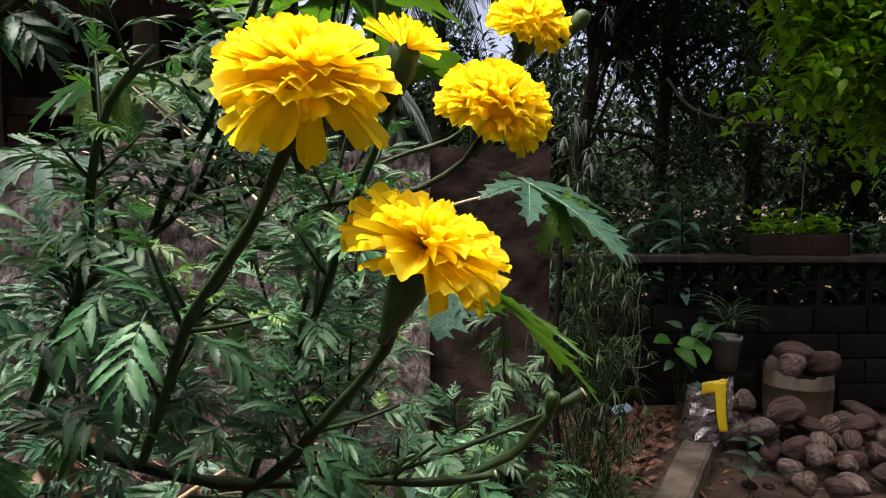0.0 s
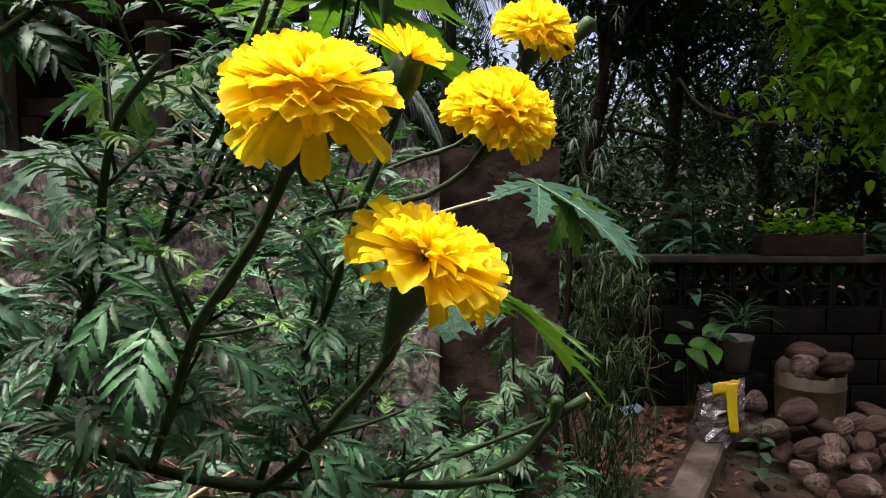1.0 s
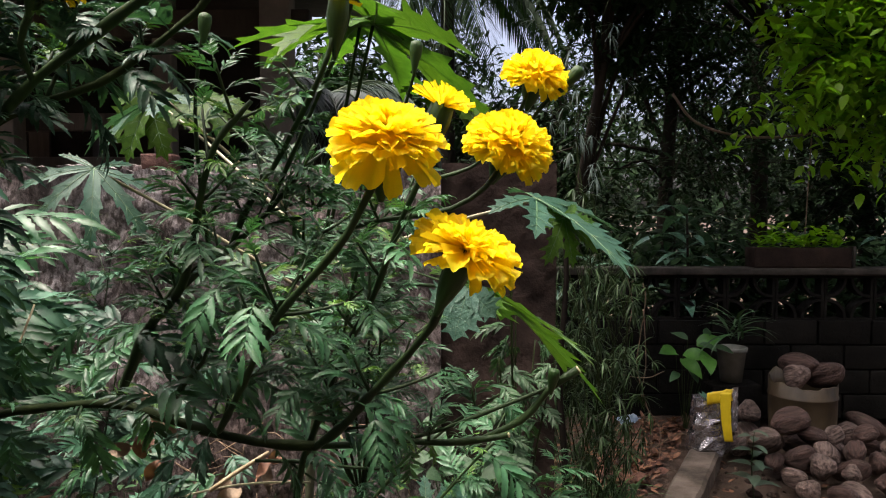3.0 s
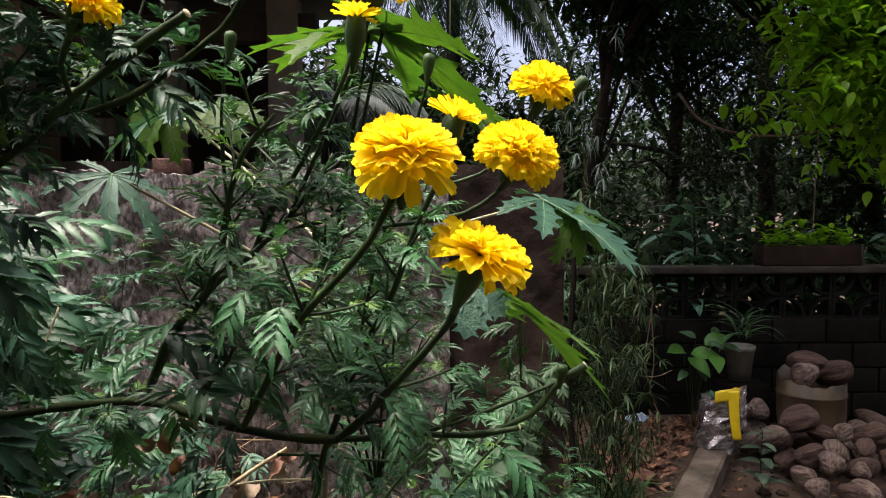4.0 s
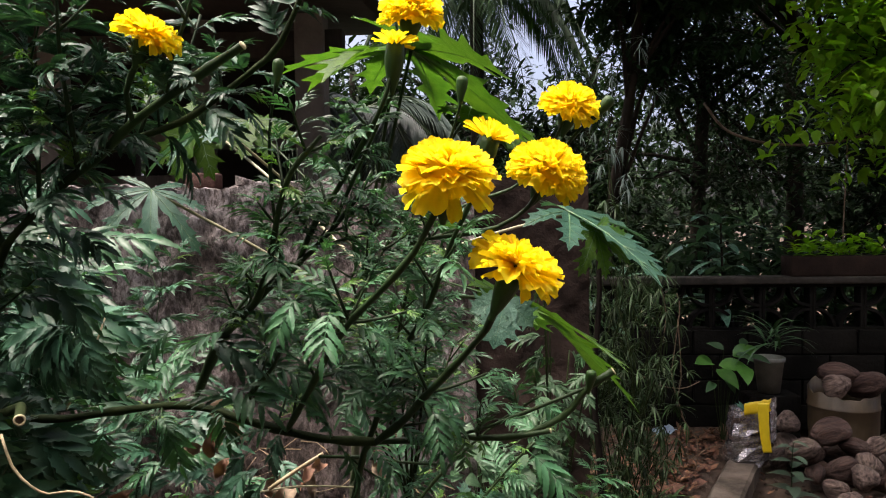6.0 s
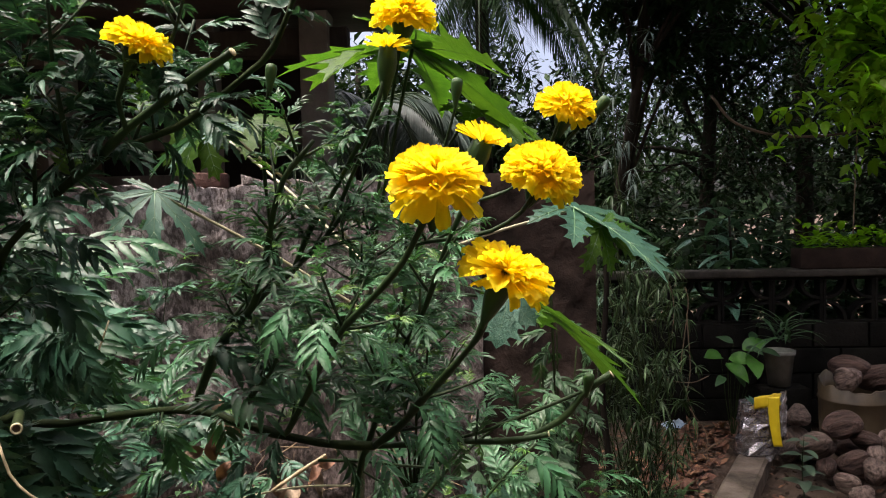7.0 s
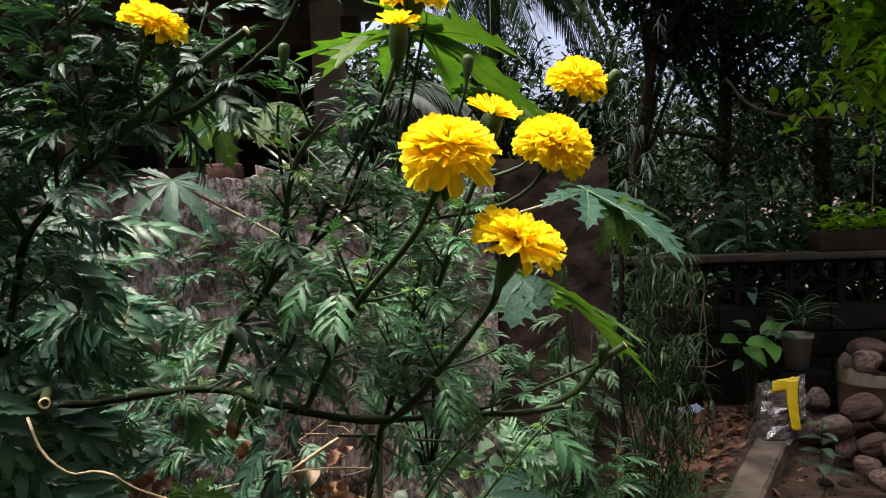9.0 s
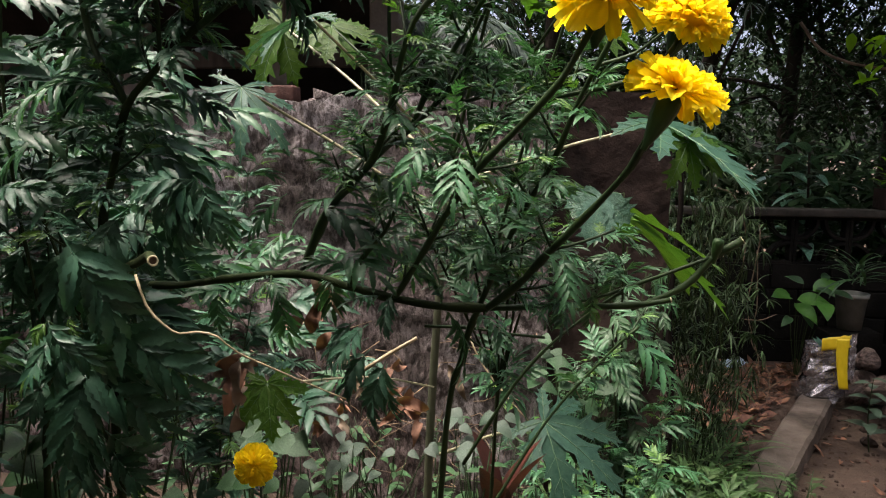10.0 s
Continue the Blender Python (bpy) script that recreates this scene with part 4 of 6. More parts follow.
# large single leaves of the side bush, from stalk to tip
for bush, wide, foot, tip, up in (
        (b3, 1, (-0.410, 0.420, 1.473), (-0.379, 0.410, 1.406), (0, -0.9, 0.4)),
        (b3, 0, (-0.341, 0.430, 1.456), (-0.354, 0.420, 1.409), (0, -0.8, 0.5)),
        (b3, 1, (-0.459, 0.360, 1.440), (-0.386, 0.330, 1.360), (0.1, -0.7, 0.6)),
        (b3, 1, (-0.428, 0.400, 1.451), (-0.445, 0.350, 1.421), (0, -0.6, 0.8)),
        (b3, 0, (-0.367, 0.450, 1.378), (-0.364, 0.430, 1.338), (0, -0.8, 0.5)),
        ):
    bush.single(Vector(foot), Vector(tip), up, wide)
# leaves that curl down under the main branch
for bush, wide, foot, tip, up in (
        (b3, 1, (-0.248, 0.500, 1.342), (-0.292, 0.470, 1.312), (0, -0.2, 1)),
        (b3, 1, (-0.241, 0.520, 1.319), (-0.293, 0.490, 1.300), (0, -0.2, 1)),
        (b3, 1, (-0.234, 0.500, 1.313), (-0.278, 0.470, 1.272), (-0.3, -0.5, 0.7)),
        (b3, 1, (-0.226, 0.500, 1.299), (-0.256, 0.470, 1.239), (-0.6, -0.6, 0.5)),
        (b3, 1, (-0.222, 0.520, 1.293), (-0.230, 0.490, 1.238), (-0.7, -0.6, 0.2)),
        ):
    bush.single(Vector(foot), Vector(tip), up, wide)
# large single leaves along the main branch
for bush, wide, foot, tip, up in (
        (b1, 0, (-0.678, 0.780, 1.416), (-0.552, 0.740, 1.499), (-0.2, -0.7, 0.7)),
        (b1, 0, (-0.759, 0.750, 1.457), (-0.651, 0.700, 1.559), (-0.2, -0.8, 0.6)),
        (b1, 0, (-0.298, 0.450, 1.469), (-0.345, 0.430, 1.438), (0, -0.6, 0.8)),
        (b1, 0, (-0.118, 0.275, 1.506), (-0.119, 0.234, 1.480), (0, -0.45, 0.9)),
        (b1, 0, (-0.144, 0.300, 1.513), (-0.162, 0.266, 1.485), (0, -0.5, 0.85)),
        (b1, 0, (-0.054, 0.275, 1.444), (-0.046, 0.248, 1.412), (0.1, -0.9, 0.3)),
        (b1, 0, (-0.067, 0.300, 1.443), (-0.023, 0.300, 1.422), (0, -0.6, 0.8)),
        (b1, 0, (-0.035, 0.290, 1.420), (-0.032, 0.290, 1.388), (0.3, -0.9, 0.3)),
        ):
    bush.single(Vector(foot), Vector(tip), up, wide)
# those on its forks
for bush, wide, foot, tip, up in (
        (b1, 1, (-0.199, 0.360, 1.374), (-0.233, 0.330, 1.355), (0, -0.2, 1)),
        (b1, 1, (-0.188, 0.400, 1.392), (-0.206, 0.380, 1.357), (0, -0.3, 0.9)),
        (b1, 1, (-0.195, 0.400, 1.333), (-0.211, 0.380, 1.287), (0.1, -0.7, 0.6)),
        (b1, 0, (-0.327, 0.500, 1.369), (-0.315, 0.480, 1.311), (0, -0.8, 0.5)),
        (b1, 1, (-0.269, 0.450, 1.458), (-0.194, 0.420, 1.454), (0, -0.4, 0.9)),
        (b1, 0, (-0.249, 0.450, 1.416), (-0.192, 0.400, 1.416), (0, -0.5, 0.9)),
        (b1, 0, (-0.105, 0.330, 1.443), (-0.125, 0.300, 1.433), (0, -0.6, 0.8)),
        (b1, 0, (-0.175, 0.350, 1.539), (-0.208, 0.330, 1.533), (0, -0.5, 0.9)),
        ):
    bush.single(Vector(foot), Vector(tip), up, wide)
# those near the cut stems
for bush, wide, foot, tip, up in (
        (b1, 0, (-0.206, 0.390, 1.489), (-0.161, 0.360, 1.486), (0, -0.5, 0.9)),
        (b1, 0, (-0.195, 0.500, 1.425), (-0.184, 0.470, 1.381), (0.2, -0.9, 0.3)),
        (b1, 0, (-0.210, 0.480, 1.439), (-0.227, 0.450, 1.395), (-0.2, -0.9, 0.3)),
        (b2, 0, (0.021, 0.550, 1.327), (0.092, 0.520, 1.283), (0.2, -0.5, 0.85)),
        (b2, 0, (-0.096, 0.420, 1.575), (-0.130, 0.400, 1.586), (0, -0.6, 0.8)),
        (b2, 0, (0.033, 0.500, 1.391), (0.061, 0.480, 1.369), (0, -0.6, 0.8)),
        ):
    bush.single(Vector(foot), Vector(tip), up, wide)
# broad leaves that catch the sky round the forked branch
for foot, tip in (
        ((-0.289, 0.360, 1.648), (-0.318, 0.335, 1.664)), ((-0.293, 0.370, 1.648), (-0.320, 0.345, 1.652)), ((-0.292, 0.360, 1.642), (-0.322, 0.335, 1.622)),
        ((-0.350, 0.380, 1.693), (-0.352, 0.350, 1.718)), ((-0.344, 0.370, 1.618), (-0.360, 0.345, 1.587)), ((-0.262, 0.360, 1.685), (-0.228, 0.335, 1.662)),
        ((-0.246, 0.400, 1.657), (-0.203, 0.375, 1.630)), ((-0.369, 0.420, 1.592), (-0.314, 0.395, 1.606)), ((-0.375, 0.420, 1.561), (-0.325, 0.395, 1.547)),
        ((-0.313, 0.380, 1.624), (-0.270, 0.355, 1.630)), ((-0.370, 0.380, 1.655), (-0.322, 0.355, 1.640)), ((-0.327, 0.370, 1.703), (-0.286, 0.345, 1.678))):
    b3.single(Vector(foot), Vector(tip), (-0.1, -0.45, 0.9), True)
# hanging fan of broad leaflets under it
for k in range(6):
    a = radians(175 + 24 * k)
    foot = Vector((-0.344 + 0.002 * k, 0.36, 1.484))
    b3.single(foot, foot + Vector((0.055 * math.cos(a), -0.02, 0.055 * math.sin(a))), (-0.1, -0.7, 0.7), True)
b1.close()
b2.close()
b3.close()

# hollow cut stem with a dry tendril hanging from it
st = thing("cut_stalk", "short hollow cut stalk among marigold leaves", "plant stalk")
outer = smooth_line([(-0.5, 0.5, 1.2), (-0.46, 0.42, 1.37), (-0.385, 0.36, 1.42), (-0.335, 0.29, 1.43)], 0.02)
piece("stalk", tube(outer, 0.0042, 0.0036, 12, cap=False).mesh("stalk", M_STEM_OLD), st)
d = (outer[-1] - outer[-2]).normalized()
ring_m = aim(outer[-1], d.orthogonal(), d)
piece("rim", lathe([(0.0025, -0.003), (0.0026, 0.0004), (0.0032, 0.0007), (0.0038, 0.0004), (0.0039, -0.0015)], 18, 0.03).mesh("rim", M_CUT), st, ring_m, "pale dry cut rim")
piece("hollow", lathe([(0.0026, -0.0018), (0.0001, -0.0022)], 14).mesh("hollow", M_TWIG), st, ring_m, "brown hollow inside")
tagged(piece("tendril", tube(smooth_line([(-0.352, 0.295, 1.419), (-0.345, 0.295, 1.397), (-0.332, 0.295, 1.383), (-0.323, 0.3, 1.376), (-0.309, 0.3, 1.378), (-0.294, 0.3, 1.375), (-0.284, 0.31, 1.361), (-0.258, 0.33, 1.341), (-0.237, 0.345, 1.326), (-0.218, 0.36, 1.312)], 0.008), 0.0009, 0.0006, 6, 0.2).mesh("tendril", M_STRING)), "thin dry pale tendril hanging from a cut stalk", "tendril")

# small marigold low among the leaves
p4 = thing("marigold_plant", "low marigold with a single yellow flower", "marigold", "marigold plants")
b4 = Bush(p4, 14, 60)
b4.stem([(-0.62, 0.72, 0.0), (-0.56, 0.66, 0.7), (-0.491, 0.6, 1.083), (-0.429, 0.56, 1.15), (-0.386, 0.55, 1.157)], 0.0023, 0.0012, 0.05, 0.9, 0.3, skip=0.15)
flower(p4, (-0.384, 0.555, 1.155), (0.1, -0.85, 0.35), 0.046, 170, 9, 0.014, 98, 6, 0.007, label="small deep yellow marigold head")
b4.close()

# marigold without open flowers close behind them
p5 = thing("marigold_plant", "bushy marigold with fine leaves before the wall", "marigold", "marigold plants")
b5 = Bush(p5, 15, 200)
b5.stem([(-0.13, 0.78, -0.02), (-0.14, 0.77, 0.7), (-0.125, 0.74, 1.14), (-0.12, 0.73, 1.22)], 0.0034, 0.0022, bare=0.99, old=True, name="main_stem")
for top in ((-0.17, 0.62, 1.5), (-0.08, 0.64, 1.5), (-0.13, 0.7, 1.42), (-0.1, 0.66, 1.46), (-0.23, 0.66, 1.46), (-0.2, 0.8, 1.44), (-0.06, 0.76, 1.4)):
    b5.stem([(-0.12, 0.73, 1.2), (-0.12 + 0.4 * (top[0] + 0.12), 0.72, 1.3), top], 0.0018, 0.0012, 0.022, 0.46, 0.75, bare=0.5, old=True)
b5.close()

# further marigolds that fill the bed
def filler(x, y, h, spread, seed, n=4, size=0.95):
    pl = thing("marigold_plant", "leafy green marigold without open flowers", "marigold", "marigold plants")
    b = Bush(pl, seed, 60, x < -0.4)
    rr = random.Random(seed)
    for i in range(n):
        a = 2 * math.pi * i / n + rr.uniform(-0.5, 0.5)
        ex, ey = x + spread * math.cos(a) * rr.uniform(0.6, 1.1), y + spread * math.sin(a) * rr.uniform(0.6, 1.1)
        hh = h * rr.uniform(0.82, 1.05)
        b.stem([(x, y, -0.02), (x + (ex - x) * 0.15, y + (ey - y) * 0.15, hh * 0.35), (x + (ex - x) * 0.55, y + (ey - y) * 0.55, hh * 0.7), (ex, ey, hh)], 0.0035, 0.0012, 0.06 if x < -0.4 else 0.045, size * rr.uniform(0.8, 1.15), 0.32 if x < -0.4 else 0.5, bare=0.25 if y < 0.2 else 0.8 if x < -0.7 and y < 1.2 else 0.5)
    b.close()

# first five rows, mostly out of view, are added to shade the bed
for k, (x, y, h, s, n) in enumerate((
        (-0.74, 0.3, 1.58, 0.15, 8), (-0.6, -0.1, 1.3, 0.16, 7), (-0.44, 0.1, 1.12, 0.1, 6), (-0.78, 0.12, 1.6, 0.22, 8), (-0.92, 0.5, 1.85, 0.22, 9), (-0.84, 0.85, 1.5, 0.2, 7), (-0.98, 0.75, 1.6, 0.2, 5), (-1.2, 1.15, 1.58, 0.25, 5), (-0.95, 1.5, 1.4, 0.25, 4),
        (-1.6, 1.7, 1.6, 0.3, 4), (-1.1, 2.0, 1.1, 0.3, 3), (0.12, 1.75, 0.66, 0.18, 2), (0.24, 2.2, 0.72, 0.18, 2), (-0.05, 2.25, 0.7, 0.2, 2))):
    filler(x, y, h, s, 40 + k, n, 0.95 if y < 1.2 else 1.1)

# ---- papaya sapling ----
pap = thing("papaya_sapling", "young papaya with deeply lobed blue-green leaves", "papaya plant")
piece("trunk", tube(smooth_line([(-0.33, 1.36, -0.05), (-0.32, 1.36, 0.8), (-0.286, 1.35, 1.347), (-0.271, 1.35, 1.5)], 0.05), 0.012, 0.008, 12, 0.04, 4).mesh("trunk", M_TRUNK), pap)
def papaya_leaf(foot, at, along, up, size, seed, lit=False, droop=0.5, green=False, slim=1.0, simple=False):
    a, b = Vector(foot), Vector(at)
    piece("petiole", tube(smooth_line([a, a.lerp(b, 0.5) + Vector((0, 0, 0.02 * (b - a).length)), b], 0.03), 0.0006 + min(0.0036, 0.02 * size), 0.0004 + min(0.0028, 0.015 * size), 8).mesh("petiole", M_STEM if green else M_PETIOLE), pap, label="green leaf stalk" if green else "pale leaf stalk")
    g, v = palmate(seed, slim, ((0, 1.0), (58, 0.85), (-58, 0.85)), droop) if simple else palmate(seed, slim, droop=droop)
    m = aim(at, along, up, size)
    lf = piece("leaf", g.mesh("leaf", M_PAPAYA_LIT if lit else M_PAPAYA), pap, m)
    piece("vein", v.mesh("vein", M_VEIN), lf)

papaya_leaf((-0.27, 1.36, 1.44), (0.2, 1.64, 1.585), (0.88, -0.12, -0.36), (0.34, -0.24, 0.88), 0.34, 1, droop=0.42, slim=0.75)
papaya_leaf((-0.27, 1.34, 1.46), (0.012, 0.84, 1.45), (-0.24, -0.45, -0.85), (0.0, -0.8, 0.55), 0.07, 2, droop=0.3, green=True, slim=1.9, simple=True)
papaya_leaf((-0.27, 1.34, 1.48), (-0.15, 1.15, 1.885), (0.8, -0.1, -0.42), (0.42, 0.12, 0.88), 0.31, 3, True, droop=0.35, green=True, slim=0.9)
papaya_leaf((-0.28, 1.35, 1.47), (-0.18, 1.2, 1.895), (-0.93, -0.25, -0.08), (-0.02, -0.08, 1.0), 0.26, 4, True, droop=0.55, green=True)
papaya_leaf((-0.27, 1.36, 1.45), (-0.04, 1.3, 1.8), (0.86, -0.1, -0.25), (0.2, -0.2, 0.95), 0.2, 13, True, droop=0.5, green=True)
papaya_leaf((-0.28, 1.36, 1.36), (-0.68, 1.2, 1.635), (0.15, -0.5, -0.6), (0.25, -0.35, 0.85), 0.17, 5, droop=0.6, slim=0.48)
papaya_leaf((-0.28, 1.3, 1.5), (-0.47, 1.02, 1.735), (-0.8, -0.2, -0.3), (-0.25, -0.15, 0.95), 0.15, 6, droop=0.6, slim=0.8)
papaya_leaf((-0.27, 1.38, 1.45), (-0.8, 1.74, 1.858), (-0.35, -0.25, -0.8), (-0.1, -0.8, 0.5), 0.2, 7, True)
papaya_leaf((-0.27, 1.38, 1.5), (-0.64, 1.68, 1.84), (0.55, -0.4, -0.5), (0.1, -0.5, 0.8), 0.15, 12, True, green=True)
papaya_leaf((-0.27, 1.34, 1.4), (0.04, 1.1, 1.421), (0.84, -0.14, -0.5), (0.5, 0.1, 0.85), 0.31, 8, True, droop=0.3, green=True, slim=0.95)
papaya_leaf((-0.3, 1.4, 0.8), (-0.06, 1.25, 0.955), (0.82, -0.3, -0.42), (0.3, -0.6, 0.75), 0.22, 9, droop=0.6, slim=0.7)
# small extra leaf that stands for the lit lobe of the first leaf
papaya_leaf((0.24, 1.63, 1.556), (0.26, 1.58, 1.54), (0.25, -0.35, -0.9), (0.3, -0.85, 0.35), 0.13, 11, True, droop=0.4, green=True, slim=0.8)
papaya_leaf((-0.3, 1.3, 1.0), (-0.385, 0.6, 1.235), (0.1, -0.3, -0.9), (0, -0.9, 0.4), 0.07, 10, True, droop=0.3)

# ---- plants along the wall's end and the litter edge ----
def spray(name, label, category, at, count, length, width, mat, seed, rise=(0.3, 1.0), bend=(0.8, 1.8), spread=0.08, height=0.0, cat_kind=""):
    """A clump of narrow arching leaves, each a part."""
    pl = thing(name, label, category, at=at)
    rr = random.Random(seed)
    shapes = [blade(1.0, width / length, rr.uniform(*bend), 0.3, 9, 0.03, seed=i).mesh("leaf", mat) for i in range(6)]
    for i in range(count):
        a = rr.uniform(0, 2 * math.pi)
        up = rr.uniform(*rise)
        m = aim((spread * rr.uniform(-1, 1), spread * rr.uniform(-1, 1), height * rr.random()), (math.cos(a), math.sin(a), up), (0, 0, 1), length * rr.uniform(0.6, 1.15))
        piece("leaf", rr.choice(shapes), pl, m)
    return pl

# dark leaf material chosen to carry the shade this plant stands in
spray("strap_leaf_plant", "dark arching strap-leaved plant before the back wall", "potted plant", (1.99, 4.75, 0.66), 32, 0.36, 0.026, M_BROAD_DARK, 3, (0.5, 1.9), (1.0, 2.0), 0.04, 0.12)
for k, (x, y, z, n, ln) in enumerate(((0.5, 2.75, 0.0, 60, 0.5), (0.66, 3.0, 0.0, 60, 0.42), (0.38, 2.45, 0.0, 36, 0.26), (0.28, 2.3, 0.0, 36, 0.36), (0.46, 2.6, 0.0, 44, 0.28), (0.8, 3.3, 0.0, 40, 0.4), (0.12, 2.25, 0.0, 44, 0.6), (0.2, 2.0, 0.0, 30, 0.42))):
    spray("grass_clump", "clump of narrow green grass beside the wall", "grass", (x, y, z), n, ln, 0.016, M_GRASS, 60 + k, (0.4, 2.5), (0.7, 1.8), 0.09, 0.05)

# climber hanging over the post: thin shoots with star-like tufts of narrow leaves
cl = thing("climber", "hanging climber with tufts of thin narrow leaves on the post", "climbing plant")
rr = random.Random(5)
pale, cg, sg = Geo(), Geo(), Geo()
for i in range(60):
    high = i < 4
    x, y = rr.uniform(0.43, 0.7), rr.uniform(2.72, 3.4)
    x += 0.1 * (y - 2.7)
    z0, ln = (rr.uniform(1.2, 1.7), rr.uniform(0.5, 1.0)) if high else (rr.uniform(-0.02, 0.8), rr.uniform(0.5, 1.0))
    ph = rr.uniform(0, 6)
    pts = [Vector((x + 0.10 * math.sin(2.6 * t + ph) * (0.3 + t), y + 0.10 * math.cos(3 * t + ph), z0 + ln * t)) for t in [j / 9 for j in range(10)]]
    t = tube(pts, 0.003, 0.0015, 4)
    sg.add(t.v, t.f)
    for p in pts[1:]:
        if rr.random() < 0.2:
            continue
        c = p + Vector((rr.gauss(0, 0.05), rr.gauss(0, 0.05), rr.gauss(0, 0.05)))
        a0, el = rr.uniform(0, 6.28), rr.uniform(-0.6, 0.6)
        for _ in range(rr.choice((7, 9, 12))):
            a = a0 + rr.gauss(0, 1.3)
            bl = blade(rr.uniform(0.06, 0.12) if high else rr.uniform(0.04, 0.11), rr.uniform(0.004, 0.007) if high else rr.uniform(0.005, 0.009), rr.uniform(0.3, 1.2), 0.3, 5, seed=rr.random())
            (pale if high else cg).add(bl.v, bl.f, aim(c, (math.cos(a), math.sin(a), el - 0.5 + rr.gauss(0, 0.6))))
tagged(piece("shoot", sg.mesh("shoot", M_STEM_OLD), cl), kind="stuff")
tagged(piece("tuft", pale.mesh("tuft", M_PALM), cl), "grey-green star-like tufts", kind="stuff")
tagged(piece("leaves", cg.mesh("leaves", M_CLIMB), cl), "thin hanging leaves", kind="stuff")

# low weeds in the bed and under the wall
def weeds(name, label, x0, x1, y0, y1, z1, count, lsize, mat, seed):
    rr = random.Random(seed)
    g, s = Geo(), Geo()
    for i in range(count):
        x, y = rr.uniform(x0, x1), rr.uniform(y0, y1)
        h = z1 * rr.uniform(0.3, 1.0)
        top = Vector((x + rr.uniform(-0.1, 0.1), y + rr.uniform(-0.1, 0.1), h))
        pts = [Vector((x, y, -0.02)), Vector((x, y, h * 0.5)).lerp(top, 0.4), top]
        t = tube(pts, 0.003, 0.0015, 4)
        s.add(t.v, t.f)
        for j in range(rr.choice((6, 8, 10))):
            f = rr.uniform(0.3, 1.0)
            p = pts[0].lerp(pts[2], f)
            a = rr.uniform(0, 6.28)
            ls = lsize * rr.uniform(0.6, 1.3)
            b = blade(ls, ls * 0.42, rr.uniform(0.3, 1.0), 0.25, 5, 0.05, seed=rr.random())
            g.add(b.v, b.f, aim(p, (math.cos(a), math.sin(a), rr.uniform(-0.1, 0.6))))
    w = thing(name, label, name, kind="stuff")
    piece("stalks", s.mesh("stalks", M_STEM), w)
    piece("leaves", g.mesh("leaves", mat), w)

weeds("weeds", "low broad-leaved weeds under the old wall", -1.6, 0.3, 1.5, 2.5, 0.55, 110, 0.06, M_BROAD_DARK, 21)
weeds("weeds", "light green weeds among the marigolds", -0.1, 0.3, 1.9, 2.5, 0.6, 16, 0.05, M_BROAD, 22)
weeds("weeds", "heart-leaved creeping weeds in the bed", -1.3, -0.4, 0.7, 1.2, 0.8, 60, 0.07, M_BROAD_DARK, 23)
weeds("weeds", "grey-green ivy-like weeds among the marigold stems", -0.42, 0.02, 0.85, 1.2, 1.0, 30, 0.04, M_BROAD_DARK, 27)
weeds("shrub", "small-leaved dark shrub behind the old wall", -1.0, -0.25, 2.95, 3.6, 2.05, 95, 0.065, M_SHRUB, 26)
weeds("weeds", "small weeds at the litter edge", 0.45, 1.0, 2.2, 3.6, 0.28, 60, 0.045, M_GRASS, 24)

# shrub with drooping ladder-like leaves before the panel
lad = [marigold_leaf(90 + i, False, True).mesh("leaf", M_BROAD_DARK) for i in range(4)]
ps = thing("pinnate_shrub", "slender shrub with drooping ladder-like green leaves before the panel", "shrub", at=(0.22, 2.3, 0))
rr = random.Random(61)
for k in range(6):
    tip = Vector((rr.uniform(-0.2, 0.16), rr.uniform(-0.2, 0.15), rr.uniform(1.0, 1.42)))
    line = smooth_line([(0, 0, -0.02), (tip.x * 0.3, tip.y * 0.3, tip.z * 0.5), tip], 0.05)
    piece("stem", tube(line, 0.006, 0.0025, 6).mesh("stem", M_STEM_OLD), ps)
    for j in range(10):
        p = line[int((0.45 + 0.55 * j / 9) * (len(line) - 1))]
        a = rr.uniform(0, 6.28)
        piece("leaf", rr.choice(lad), ps, aim(p, (math.cos(a), math.sin(a) - 0.3, rr.uniform(-0.7, 0.3)), (0, -0.4, 0.9), rr.uniform(0.8, 1.35)))

# dark red leaves low in the bed
rd = thing("red_leaf_plant", "plant with a few dark red leaves", "plant", at=(-0.135, 1.06, 0.16))
piece("stem", tube([Vector((0, 0, 0)), Vector((0, 0, 0.7))], 0.006, 0.004, 7).mesh("stem", M_TWIG), rd)
rl = blade(0.17, 0.055, 0.3, 0.4, 9, 0.05, seed=2).mesh("leaf", M_RED)
for a, u in ((0.2, 3.2), (2.8, 4.5), (4.4, 2.0), (5.9, 2.4)):
    piece("leaf", rl, rd, aim((0, 0, 0.68), (math.cos(a), math.sin(a), u)))

